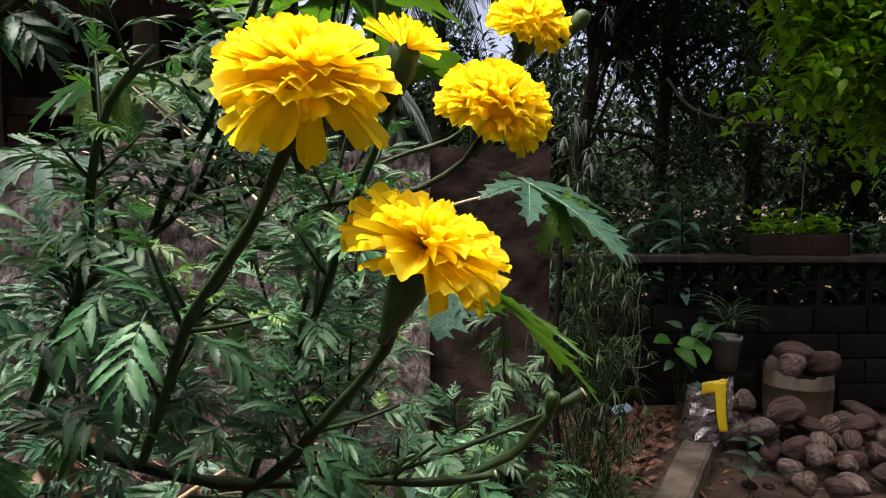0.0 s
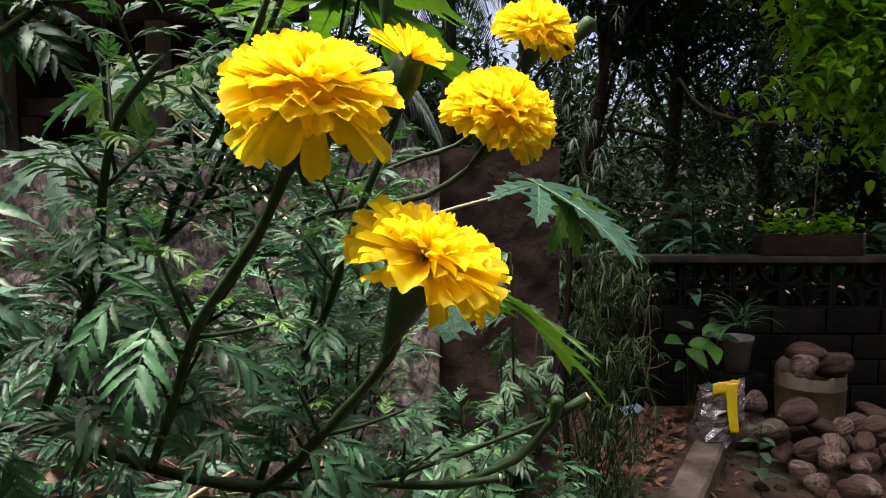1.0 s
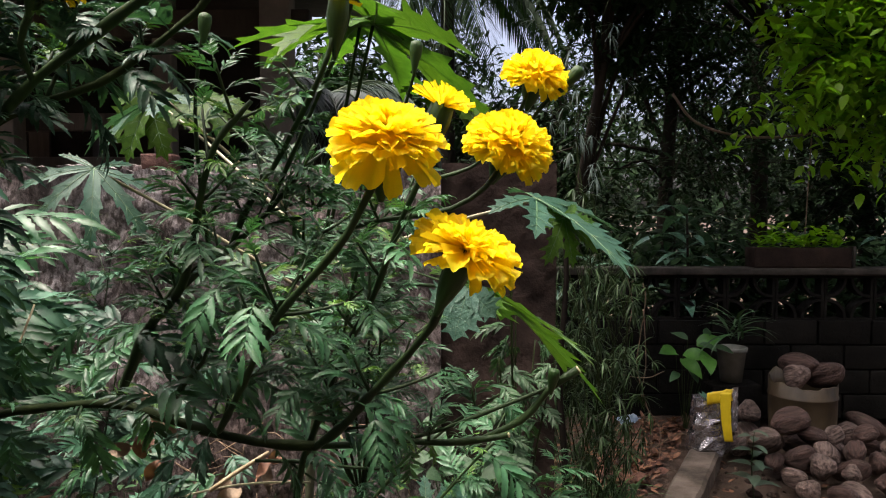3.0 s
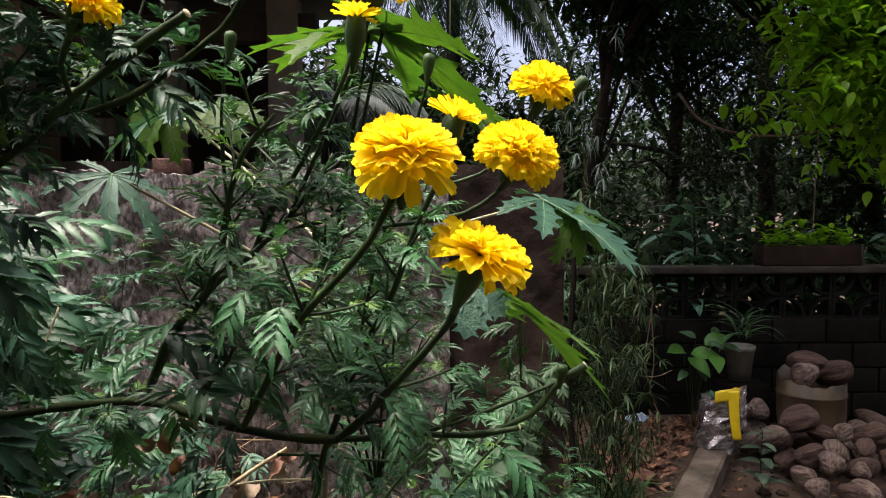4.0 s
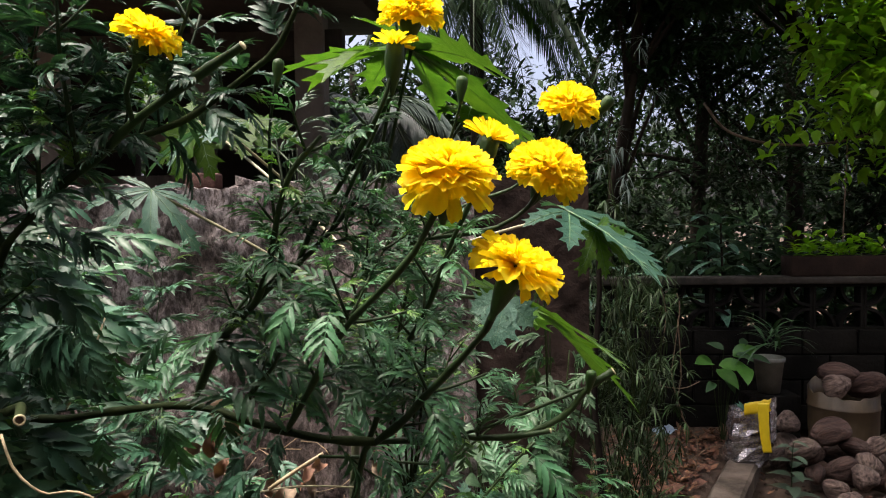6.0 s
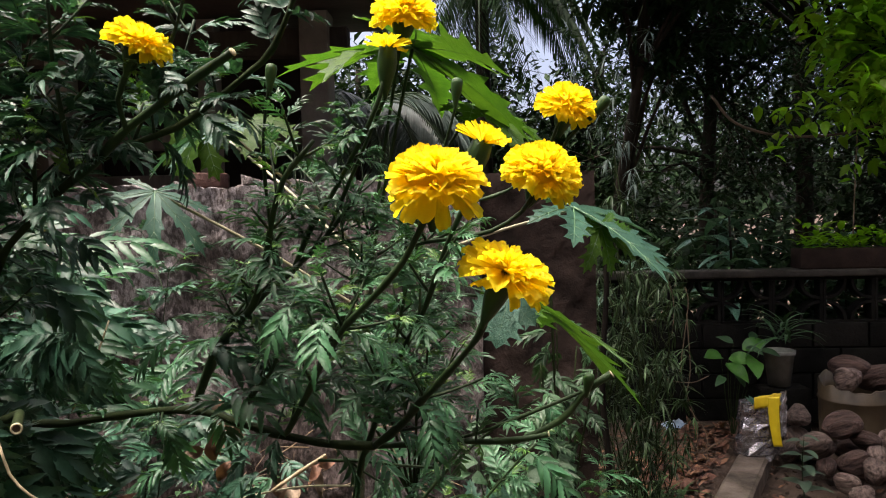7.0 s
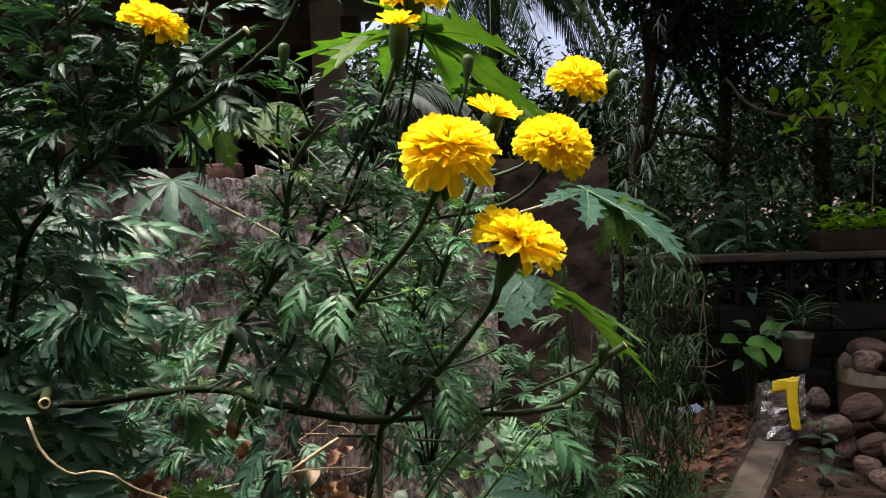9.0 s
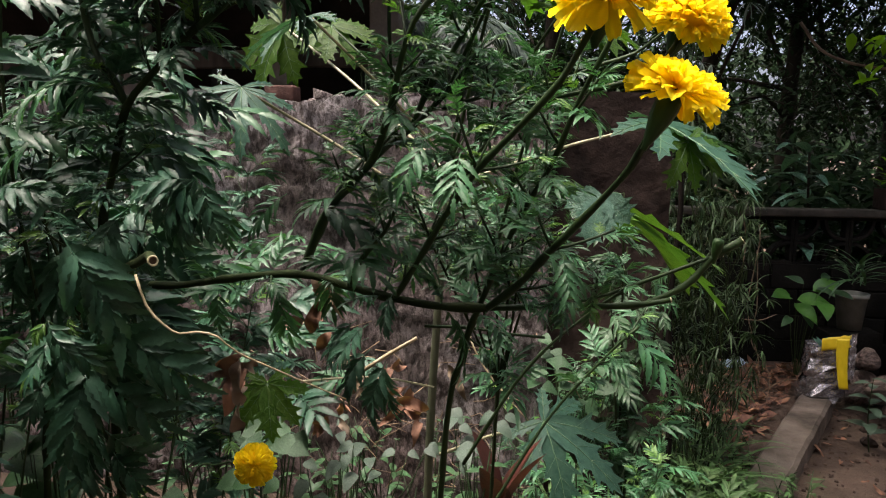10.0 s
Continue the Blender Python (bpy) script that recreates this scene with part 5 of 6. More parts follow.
# dry bits among the stems
for nm, lab, pts, r in (
        ("dry_stick", "short pale dry stick", [(-0.295, 0.7, 1.226), (-0.26, 0.7, 1.25), (-0.225, 0.7, 1.272)], 0.003),
        ("dry_stick", "thin brown dry twig", [(-0.19, 1.0, 1.2), (-0.17, 1.0, 1.154), (-0.12, 1.0, 1.09), (-0.086, 1.0, 1.054)], 0.0018),
        ("dry_stick", "thin pale dry stalk", [(-0.52, 0.62, 1.56), (-0.515, 0.6, 1.52), (-0.5, 0.6, 1.49), (-0.505, 0.6, 1.44)], 0.0014),
        ("dry_stick", "thin pale dry stalk", [(-0.62, 0.8, 1.30), (-0.58, 0.8, 1.38), (-0.57, 0.82, 1.43)], 0.0018)):
    tagged(piece(nm, tube(smooth_line(pts, 0.02), r, r * 0.7, 6, 0.15, 3).mesh("stick", M_STRING)), lab, "dry stick", "dry sticks among the marigolds")
for k, (at, d, sz) in enumerate((((-0.338, 0.42, 1.318), (0.05, -0.1, -1), 0.05), ((-0.336, 0.42, 1.278), (-0.1, 0, -1), 0.04), ((-0.497, 0.6, 1.49), (0.3, -0.2, -0.9), 0.045), ((-0.31, 1.6, 0.95), (0.5, -0.4, -0.6), 0.1), ((-0.5, 1.7, 0.9), (0.2, -0.4, -0.8), 0.1))):
    tagged(piece("dry_leaf", blade(sz, sz * 0.26, 0.9, 1.4, 16, 0.9, seed=k).mesh("dry_leaf", M_CURL), None, aim(at, d, (0.2, -1, 0.3))), "curled brown dry leaf caught among stems", "dry leaf", "dry leaves among the marigolds")

# withered leaves hanging in a bunch under the main branch
rr = random.Random(71)
for k in range(28):
    x, y, z, sp = ((-0.325, 0.6, 1.325, 0.014), (-0.27, 0.8, 1.16, 0.018), (-0.45, 1.4, 0.92, 0.05), (-0.378, 0.5, 1.29, 0.008))[k % 4]
    at = Vector((rr.gauss(x, sp), rr.gauss(y, sp), rr.gauss(z, sp)))
    sz = rr.uniform(0.05, 0.1) * (1.0 if y > 1 else 0.6)
    a = rr.uniform(0, 6.28)
    tagged(piece("dry_leaf", blade(sz, sz * rr.uniform(0.3, 0.5), rr.uniform(0.5, 1.6), 0.9, 10, 0.5, seed=k).mesh("dry_leaf", M_CURL if k % 3 == 0 else M_LITTER), None, aim(at, (math.cos(a), math.sin(a), rr.uniform(-1.4, 0.2)), (0.2, -1, 0.4))), "withered brown leaf hanging in the marigold bed", "dry leaf", "dry leaves among the marigolds")

# round-leaved weeds low in the bed
round_leaf = [blade(1, 0.85, rr.uniform(0.2, 0.7), 0.2, 8, 0.04, 0.62, seed=i).mesh("leaf", M_BROAD_DARK) for i in range(3)]
grey_leaf = [blade(1, 0.62, rr.uniform(0.3, 0.8), 0.2, 8, 0.04, 0.75, seed=i).mesh("leaf", M_GREYLEAF) for i in range(3)]
for k, (x, y, z, n, sx, sz, size, shapes) in enumerate(((-1.02, 1.0, 0.93, 16, 0.12, 0.06, 0.09, round_leaf), (-0.46, 0.72, 1.1, 14, 0.08, 0.05, 0.04, round_leaf), (-0.36, 0.8, 1.05, 9, 0.06, 0.04, 0.034, grey_leaf), (-0.19, 1.15, 0.95, 12, 0.06, 0.06, 0.042, grey_leaf), (-0.42, 1.32, 0.86, 9, 0.12, 0.06, 0.042, grey_leaf), (0.02, 1.45, 1.0, 20, 0.1, 0.07, 0.042, round_leaf))):
    rr = random.Random(400 + k)
    pl = thing("round_leaf_weed", "weed with small round %s leaves on thin stalks" % ("dark green" if shapes is round_leaf else "grey-green"), "weed", "round-leaved weeds", at=(x, y, 0))
    piece("stem", tube([Vector((0, 0, -0.03)), Vector((0.02, 0.01, z * 0.4)), Vector((0, 0, z * 0.78))], 0.0028, 0.0018, 6).mesh("stem", M_STEM_OLD), pl)
    for i in range(n):
        tip = Vector((rr.uniform(-1, 1) * sx, rr.uniform(-1, 1) * 0.07, z + rr.uniform(-1, 1) * sz))
        piece("stalk", tube([Vector((0, 0, z * 0.78)), Vector((tip.x * 0.6, tip.y * 0.6, z * 0.88)), tip], 0.0016, 0.001, 5).mesh("stalk", M_STEM), pl)
        a = rr.uniform(3.3, 6.1)
        piece("leaf", rr.choice(shapes), pl, aim(tip, (math.cos(a), math.sin(a), rr.uniform(-0.6, 0.1)), (0, -0.5, 0.8), size * rr.uniform(0.7, 1.2)))

# feathery ferns at the litter edge
fern_leaf = [marigold_leaf(70 + i, False).mesh("frond", M_GRASS) for i in range(4)]
for k, (x, y, n, size) in enumerate(((0.34, 1.95, 44, 1.6), (0.5, 2.3, 50, 1.6), (0.3, 1.8, 50, 1.7), (0.72, 2.7, 50, 1.7), (0.5, 2.55, 50, 1.7))):
    rr = random.Random(500 + k)
    fn = thing("fern", "low fern with feathery yellow-green fronds by the leaf litter", "fern", "ferns along the litter", at=(x, y, 0))
    for i in range(n):
        a = rr.uniform(0, 6.28)
        piece("frond", rr.choice(fern_leaf), fn, aim((rr.uniform(-0.1, 0.1), rr.uniform(-0.1, 0.1), rr.uniform(0, 0.2)), (math.cos(a), math.sin(a), rr.uniform(0.2, 1.8)), (0, 0, 1), size * rr.uniform(0.6, 1.1)))

# ---- corner with coconuts ----
def coconut(seed, dark):
    rr = random.Random(seed)
    k, ph = rr.uniform(1.2, 1.75), rr.uniform(0, 6)
    def pt(u, v):
        a, b = 2 * math.pi * u, math.pi * v
        r = math.sin(b) * (1 + 0.12 * math.cos(3 * a + ph)) * (1 + 0.16 * noise.noise((1.6 * math.cos(a), 1.6 * math.sin(a), 3 * v + seed)) + 0.07 * noise.noise((4 * math.cos(a), 4 * math.sin(a), 2 * v + seed)) + 0.03 * noise.noise((9 * math.cos(a), 9 * math.sin(a), 4 * v + seed)))
        z = -math.cos(b) * k
        if v > 0.85:
            z += 0.18 * (v - 0.85) / 0.15 * k * 0.5
        return r * (1 - 0.1 * v) * math.cos(a), r * (1 - 0.1 * v) * math.sin(a), z + 0.03 * noise.noise((a, b * 2, seed))
    return sheet(30, 18, pt).mesh("coconut", M_COCO_DARK if dark else M_COCO)

NUTS = [coconut(i, i % 2 == 0) for i in range(6)]
IN_TUB = (
    (2.36, 4.62, 0.53, 0.09), (2.3, 4.52, 0.47, 0.092), (2.5, 4.56, 0.47, 0.1))
HEAP = (
    (1.947, 4.418, 0.25, 0.088), (2.106, 4.183, 0.26, 0.1), (1.877, 4.051, 0.19, 0.082), (2.208, 4.119, 0.19, 0.066), (2.679, 4.576, 0.08, 0.07), (2.841, 4.629, 0.1, 0.09),
    (2.271, 4.068, 0.09, 0.072), (2.001, 3.839, 0.16, 0.078), (2.472, 4.112, 0.09, 0.076), (2.526, 3.962, 0.07, 0.08), (2.085, 3.775, 0.13, 0.083), (2.3, 3.865, 0.07, 0.075),
    (1.91, 3.577, 0.06, 0.076), (2.06, 3.514, 0.06, 0.072), (2.159, 3.577, 0.05, 0.066), (1.939, 4.022, 0.06, 0.066), (1.939, 3.791, 0.06, 0.066), (2.1, 4.0, 0.07, 0.085),
    (2.0, 4.25, 0.1, 0.09))
HEAP_TOP = (
    (2.2, 4.3, 0.08, 0.088), (2.4, 4.25, 0.08, 0.08), (2.62, 4.3, 0.08, 0.08), (2.75, 4.1, 0.07, 0.08), (2.95, 4.3, 0.07, 0.085), (2.7, 3.85, 0.06, 0.075),
    (2.42, 3.72, 0.05, 0.07), (1.955, 4.44, 0.07, 0.095), (2.06, 4.36, 0.07, 0.09), (1.87, 4.37, 0.05, 0.075), (2.05, 4.06, 0.28, 0.06), (2.32, 4.1, 0.2, 0.065),
    (2.55, 4.15, 0.19, 0.066), (2.16, 3.9, 0.17, 0.062), (2.38, 3.95, 0.16, 0.06), (2.62, 4.0, 0.16, 0.064), (2.78, 4.2, 0.18, 0.066), (2.2, 3.68, 0.12, 0.058),
    (2.55, 3.8, 0.05, 0.062))
spots = IN_TUB + HEAP + HEAP_TOP
rr = random.Random(9)
for i, (x, y, z, r) in enumerate(spots):
    tub = i < 3
    ob = piece("coconut", NUTS[i % 6], None, pose(x, y, z, rr.uniform(55, 125), rr.uniform(-25, 25), rr.uniform(0, 360)) @ Matrix.Scale(r * 0.86, 4))
    tagged(ob, ("dry brown coconut in the cut drum" if tub else "dry brown husked coconut in a heap on the ground"), "coconut", "coconuts in the corner")

drum = thing("cut_drum", "yellowed plastic drum cut off as a tub", "tub", at=(2.4, 4.63, -0.03))
prof = [(0.0, 0.0), (0.19, 0.0), (0.2, 0.012), (0.212, 0.2), (0.214, 0.335), (0.22, 0.342), (0.22, 0.352), (0.214, 0.358), (0.214, 0.45), (0.209, 0.453), (0.206, 0.372), (0.203, 0.2), (0.19, 0.02), (0.0, 0.018)]
dg = lathe(prof, 40, 0.012, 3)
for v in dg.v:
    if v.z > 0.4:
        v.z += 0.04 * noise.noise((v.x * 14, v.y * 14, 1)) + 0.03 * v.y / 0.22
piece("body", dg.mesh("body", M_DRUM), drum)

def crumple(w, h, d, seed, amp):
    """A soft bag standing up, creased."""
    def pt(u, v):
        a = 2 * math.pi * u
        c, s = math.cos(a), math.sin(a)
        k = 1 - 0.12 * v + 0.06 * math.sin(3 * a + seed)
        x, y, z = w * k * math.copysign(abs(c) ** 0.7, c), d * k * math.copysign(abs(s) ** 0.7, s), h * v
        q = amp * (noise.noise((x * 14, y * 14 + seed, z * 14)) + 0.6 * abs(noise.noise((x * 40, y * 40, z * 40 + seed))))
        return x + q * c, y + q * s, z + (0.03 * noise.noise((c * 3, s * 3, seed)) if v > 0.9 else 0)
    return sheet(15, 9, pt)

bag = thing("planter_bag", "crumpled silver foil bag with a yellow strip used as planter", "planter bag", at=(1.635, 4.3, 0.03))
piece("bag", crumple(0.115, 0.345, 0.09, 2, 0.034).mesh("bag", M_FOIL, smooth=False), bag)
strip = sheet(8, 20, lambda u, v: (0.03 + 0.07 * u * (0.75 + 0.25 * v) + 0.035 * (1 - v) ** 2 + 0.003 * noise.noise((v * 5, u * 3, 1)), -0.116 + 0.003 * noise.noise((u * 4, v * 6, 3)), 0.10 + 0.31 * v))
strip.add(*[(q.v, q.f) for q in [sheet(16, 4, lambda u, v: (-0.05 + 0.16 * u, -0.113 + 0.006 * noise.noise((u * 7, v * 7, 5)), 0.33 + 0.075 * v + 0.03 * u + 0.02 * noise.noise((u * 6, 2, 2))))]][0])
so = piece("yellow_strip", strip.mesh("strip", M_YELLOW), bag, label="bright yellow plastic strip")
sol = so.modifiers.new("thick", "SOLIDIFY")
sol.thickness = 0.002
flap = sheet(6, 14, lambda u, v: (0.105 + 0.05 * u + 0.012 * noise.noise((v * 9, u, 7)), -0.115 + 0.03 * u + 0.014 * noise.noise((u * 9, v * 9, 8)), 0.16 + 0.28 * v))
fo = piece("foil_flap", flap.mesh("flap", M_FOIL, smooth=False), bag)
sol = fo.modifiers.new("thick", "SOLIDIFY")
sol.thickness = 0.0015
piece("soil", lathe([(0.0, 0.28), (0.085, 0.275)], 20).mesh("soil", M_SOIL), bag)
sp = blade(0.07, 0.025, 0.5, 0.3, 5, 0.05, seed=4).mesh("sprout_leaf", M_PAPAYA)
for i in range(7):
    a = i * 2.4
    piece("sprout_leaf", sp, bag, aim((0.02 * math.cos(a), 0.02 * math.sin(a), 0.33), (math.cos(a), math.sin(a), 1.4)))

pot = thing("grey_pot", "pale grey plastic pot raised on blocks", "plant pot", at=(2.02, 4.9, 0.34))
piece("pot", lathe([(0.0, 0.0), (0.075, 0.0), (0.1, 0.22), (0.108, 0.222), (0.11, 0.25), (0.1, 0.252), (0.095, 0.22), (0.0, 0.215)], 30, 0.01).mesh("pot", M_GREYPOT), pot)
std = thing("block_stack", "stack of two dark concrete blocks", "concrete block", at=(2.02, 4.9, 0))
for i in range(2):
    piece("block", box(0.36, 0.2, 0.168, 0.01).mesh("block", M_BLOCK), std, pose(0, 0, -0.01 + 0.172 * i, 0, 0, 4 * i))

bp = thing("broad_leaf_plant", "small plant with bright green oval leaves", "plant", at=(1.62, 4.75, 0.0))
bl = blade(0.21, 0.11, 0.6, 0.25, 9, 0.05, seed=6).mesh("leaf", M_BROAD)
bd = blade(0.13, 0.06, 0.7, 0.3, 9, 0.05, seed=7).mesh("leaf", M_BROAD_DARK)
for i, (x, y, z, a, u, me) in enumerate(((0.0, 0, 0.56, 6.1, 0.15, bl), (-0.02, -0.03, 0.54, 5.3, -0.35, bl), (-0.05, 0, 0.58, 3.9, 0.4, bl), (0.1, 0, 0.62, 0.4, 0.5, bl), (0.12, 0, 0.64, 5.5, 0.0, bd), (0.17, 0.05, 0.68, 1.0, 0.6, bd), (0.05, 0.05, 0.66, 2.6, 0.6, bd), (0.22, 0.0, 0.62, 5.8, 0.0, bd), (0.04, -0.02, 0.46, 5.0, -0.3, bd), (0.14, -0.04, 0.56, 4.6, -0.2, bl), (-0.04, -0.02, 0.44, 4.0, -0.1, bd))):
    piece("stem", tube(smooth_line([(0.03, 0.02, -0.02), (x * 0.6, y, z * 0.6), (x, y, z)], 0.06), 0.003, 0.0018, 6).mesh("stem", M_STEM_OLD), bp)
    piece("leaf", me, bp, aim((x, y, z), (math.cos(a), math.sin(a) - 0.2, u), (0.1, -0.6, 0.75)))

wd = thing("weed", "grey-green leafy weed before the coconut heap", "weed", at=(1.66, 3.66, -0.04))
wl = blade(0.15, 0.07, 0.7, 0.3, 8, 0.04, seed=8).mesh("leaf", M_GREYLEAF)
piece("stem", tube(smooth_line([(0, 0, 0), (-0.02, 0, 0.2), (-0.01, 0, 0.4)], 0.05), 0.004, 0.002, 6).mesh("stem", M_STEM), wd)
for i in range(12):
    a = i * 2.2
    z = 0.1 + 0.3 * i / 11
    piece("leaf", wl, wd, aim((-0.015, 0, z), (math.cos(a), math.sin(a), 0.3), size=1.1 - 0.5 * i / 11))

# planter trough on the ledge
tr = thing("planter_trough", "long terracotta trough, darkened for shade, with brightened green seedlings", "planter", at=(2.62, 5.19, 1.146))
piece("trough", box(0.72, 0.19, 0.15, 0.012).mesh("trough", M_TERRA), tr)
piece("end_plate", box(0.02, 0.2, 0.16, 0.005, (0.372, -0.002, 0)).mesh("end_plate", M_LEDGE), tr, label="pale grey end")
# seedlings take the lit leaf colour, since little light reaches the trough
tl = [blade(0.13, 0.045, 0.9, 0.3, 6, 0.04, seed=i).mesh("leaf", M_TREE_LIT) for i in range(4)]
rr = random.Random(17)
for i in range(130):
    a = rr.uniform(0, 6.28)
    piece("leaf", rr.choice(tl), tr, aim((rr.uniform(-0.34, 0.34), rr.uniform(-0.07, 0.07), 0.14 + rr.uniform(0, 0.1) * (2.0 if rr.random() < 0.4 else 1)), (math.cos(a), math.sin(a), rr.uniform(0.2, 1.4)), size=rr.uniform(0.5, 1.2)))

# thin roots and runners at the bed's edge
for i, pts in enumerate((
        [(1.18, 4.2, 1.12), (1.197, 4.2, 1.02), (1.17, 4.2, 0.8), (1.15, 4.2, 0.6), (1.2, 4.2, 0.4), (1.239, 4.2, 0.26), (1.25, 4.2, 0.0)],
        [(1.2, 4.25, 0.95), (1.22, 4.25, 0.6), (1.19, 4.22, 0.4), (1.3, 4.2, 0.2), (1.28, 4.15, 0.0)],
        [(0.95, 4.15, 0.62), (1.05, 4.15, 0.56), (1.2, 4.15, 0.54), (1.32, 4.2, 0.57)],
        [(0.8, 3.6, 1.35), (0.9, 3.65, 1.3), (0.98, 3.7, 1.1), (0.97, 3.7, 0.9)],
        [(1.3, 4.3, 0.05), (1.45, 4.35, 0.12), (1.6, 4.4, 0.1)])):
    tagged(piece("dry_runner", tube(smooth_line(pts, 0.03), 0.0042, 0.0025, 6, 0.15, i).mesh("runner", M_TWIG)), "thin pale brown dry runner hanging to the ground", "runner", "dry runners")

tp = sheet(8, 5, lambda u, v: (0.16 * (u - 0.5), 0.1 * (v - 0.5), 0.035 + 0.03 * noise.noise((u * 4, v * 4, 2))))
tagged(piece("plastic_scrap", tp.mesh("scrap", M_PLASTIC), None, pose(1.27, 4.86, 0.04, 12, -8, 20)), "crumpled pale blue plastic scrap on the soil", "litter")

# leaf litter and straw on the ground
rr = random.Random(31)
lg = Geo()
for i in range(1600):
    if i < 1050:
        y = rr.uniform(2.2, 5.0)
        x = 0.93 + 0.53 * (y - 3.15) - abs(rr.gauss(0.05, 0.35)) - 0.1
    else:
        x, y = rr.uniform(-2, 4), rr.uniform(0.6, 5)
    ls = rr.uniform(0.035, 0.075) * (1.7 if rr.random() < 0.2 else 1)
    b = blade(ls, ls * rr.uniform(0.35, 0.6), rr.uniform(-1.2, 1.2) or 0.3, rr.uniform(-0.3, 0.6), 5, 0.1, seed=rr.random())
    a = rr.uniform(0, 6.28)
    lg.add(b.v, b.f, aim((x, y, ground_height(x, y) + 0.008 + rr.uniform(0, 0.02)), (math.cos(a), math.sin(a), rr.uniform(-0.15, 0.35)), (rr.uniform(-0.4, 0.4), rr.uniform(-0.4, 0.4), 1)))
tagged(piece("leaf_litter", lg.mesh("litter", M_LITTER)), "brown dry fallen leaves scattered on soil", "leaf litter", kind="stuff")
sg = Geo()
for i in range(80):
    c = Vector((-0.66, 2.3, 0.72)) if i < 30 else Vector((-0.5, 2.3, 0.45))
    p = c + Vector((rr.gauss(0, 0.28), rr.gauss(0, 0.08), rr.gauss(0, 0.12)))
    d = Vector((rr.uniform(-1, 1), rr.uniform(-0.5, 0.3), rr.uniform(-0.7, 0.3))).normalized() * rr.uniform(0.06, 0.22)
    k = Vector((rr.gauss(0, 0.02), 0, rr.gauss(0, 0.025)))
    t = tube([p, p + d * 0.3 + k, p + d * 0.7 + k * 0.6, p + d], 0.002, 0.0012, 4)
    sg.add(t.v, t.f)
tagged(piece("straw", sg.mesh("straw", M_STRAW)), "dry pale straw and dead stalks by the wall", "straw", kind="stuff")

# ---- trees and palms behind ----
def tree(name, label, at, height, trunk_r, crown, count, lsize, mat, seed, limbs=9, ratio=0.4, hang=0.0):
    """A tapered trunk, limbs, twigs and a crown of many single leaves gathered in uneven clumps.
    crown: centre and half sizes, relative to the foot."""
    rr = random.Random(seed)
    tr = thing(name, label, "tree", "trees behind the wall", at=at)
    (cx, cy, cz), (sx, sy, sz) = crown
    line = smooth_line([(0, 0, -0.1), (rr.uniform(-0.1, 0.1), 0, height * 0.35), (cx * 0.5, cy * 0.5, height * 0.7), (cx * 0.8, cy * 0.8, height)], 0.25)
    piece("trunk", tube(line, trunk_r, trunk_r * 0.35, 10, 0.08, seed).mesh("trunk", M_BARK), tr)
    leaves, wood = Geo(), Geo()
    clumps = []
    for i in range(limbs):
        s = rr.uniform(0.35, 0.98)
        a = line[int(s * (len(line) - 1))]
        while True:
            q = Vector((rr.uniform(-1, 1), rr.uniform(-1, 1), rr.uniform(-1, 1)))
            if q.length < 1:
                break
        e = Vector((cx + q.x * sx, cy + q.y * sy, cz + q.z * sz))
        ll = smooth_line([a, a.lerp(e, 0.5) + Vector((0, 0, 0.15)), e], 0.2)
        t = tube(ll, trunk_r * 0.3, trunk_r * 0.07, 6, 0.1, i)
        piece("limb", t.mesh("limb", M_BARK), tr)
        for j in range(7):
            o = ll[rr.randrange(len(ll) // 2, len(ll))]
            f = o + Vector((rr.gauss(0, 0.35) * sx, rr.gauss(0, 0.35) * sy, rr.gauss(-hang, 0.3) * sz))
            t = tube([o, o.lerp(f, 0.5) + Vector((0, 0, 0.05)), f], trunk_r * 0.07, 0.004, 4)
            wood.add(t.v, t.f)
            clumps.append((o, f))
    shapes = [blade(1, ratio, rr.uniform(0.2, 0.8), 0.25, 2 if mat is M_TREE_SHADED else 4, 0.03, seed=i) for i in range(5)]
    for i in range(count):
        o, f = rr.choice(clumps)
        p = o.lerp(f, rr.uniform(0.2, 1.15)) + Vector((rr.gauss(0, 0.10) * sx, rr.gauss(0, 0.10) * sy, rr.gauss(0, 0.10) * sz))
        a = rr.uniform(0, 6.28)
        b = rr.choice(shapes)
        leaves.add(b.v, b.f, aim(p, (math.cos(a), math.sin(a), rr.uniform(-0.9, 0.4)), (rr.uniform(-0.5, 0.5), rr.uniform(-0.5, 0.5), 1), lsize * rr.uniform(0.6, 1.3)))
    tagged(piece("twig", wood.mesh("twig", M_BARK), tr), kind="stuff")
    tagged(piece("crown", leaves.mesh("crown", mat), tr), "crown of many leaves", kind="stuff")
    return tr

tree("dark_tree", "dense dark green tree behind the low wall", (2.3, 7.2, 0), 4.6, 0.1, ((0, 0, 3.0), (1.7, 1.0, 2.1)), 13500, 0.085, M_TREE_SHADED, 1, 16)
tree("dark_tree", "dense dark green tree behind the low wall", (3.6, 8.3, 0), 5.2, 0.12, ((0, 0, 3.2), (1.8, 1.0, 2.3)), 12500, 0.09, M_TREE_SHADED, 2, 15)
tree("dark_tree", "dense dark green tree behind the low wall", (1.1, 8.6, 0), 3.6, 0.1, ((0.4, 0, 2.1), (1.2, 0.9, 1.4)), 5000, 0.15, M_TREE_SHADED, 3, 13)
tree("dark_tree", "dark green shrub tree behind the low wall", (4.8, 6.8, 0), 3.4, 0.08, ((0, 0, 2.0), (1.6, 0.9, 1.5)), 7000, 0.13, M_TREE_SHADED, 4, 13)
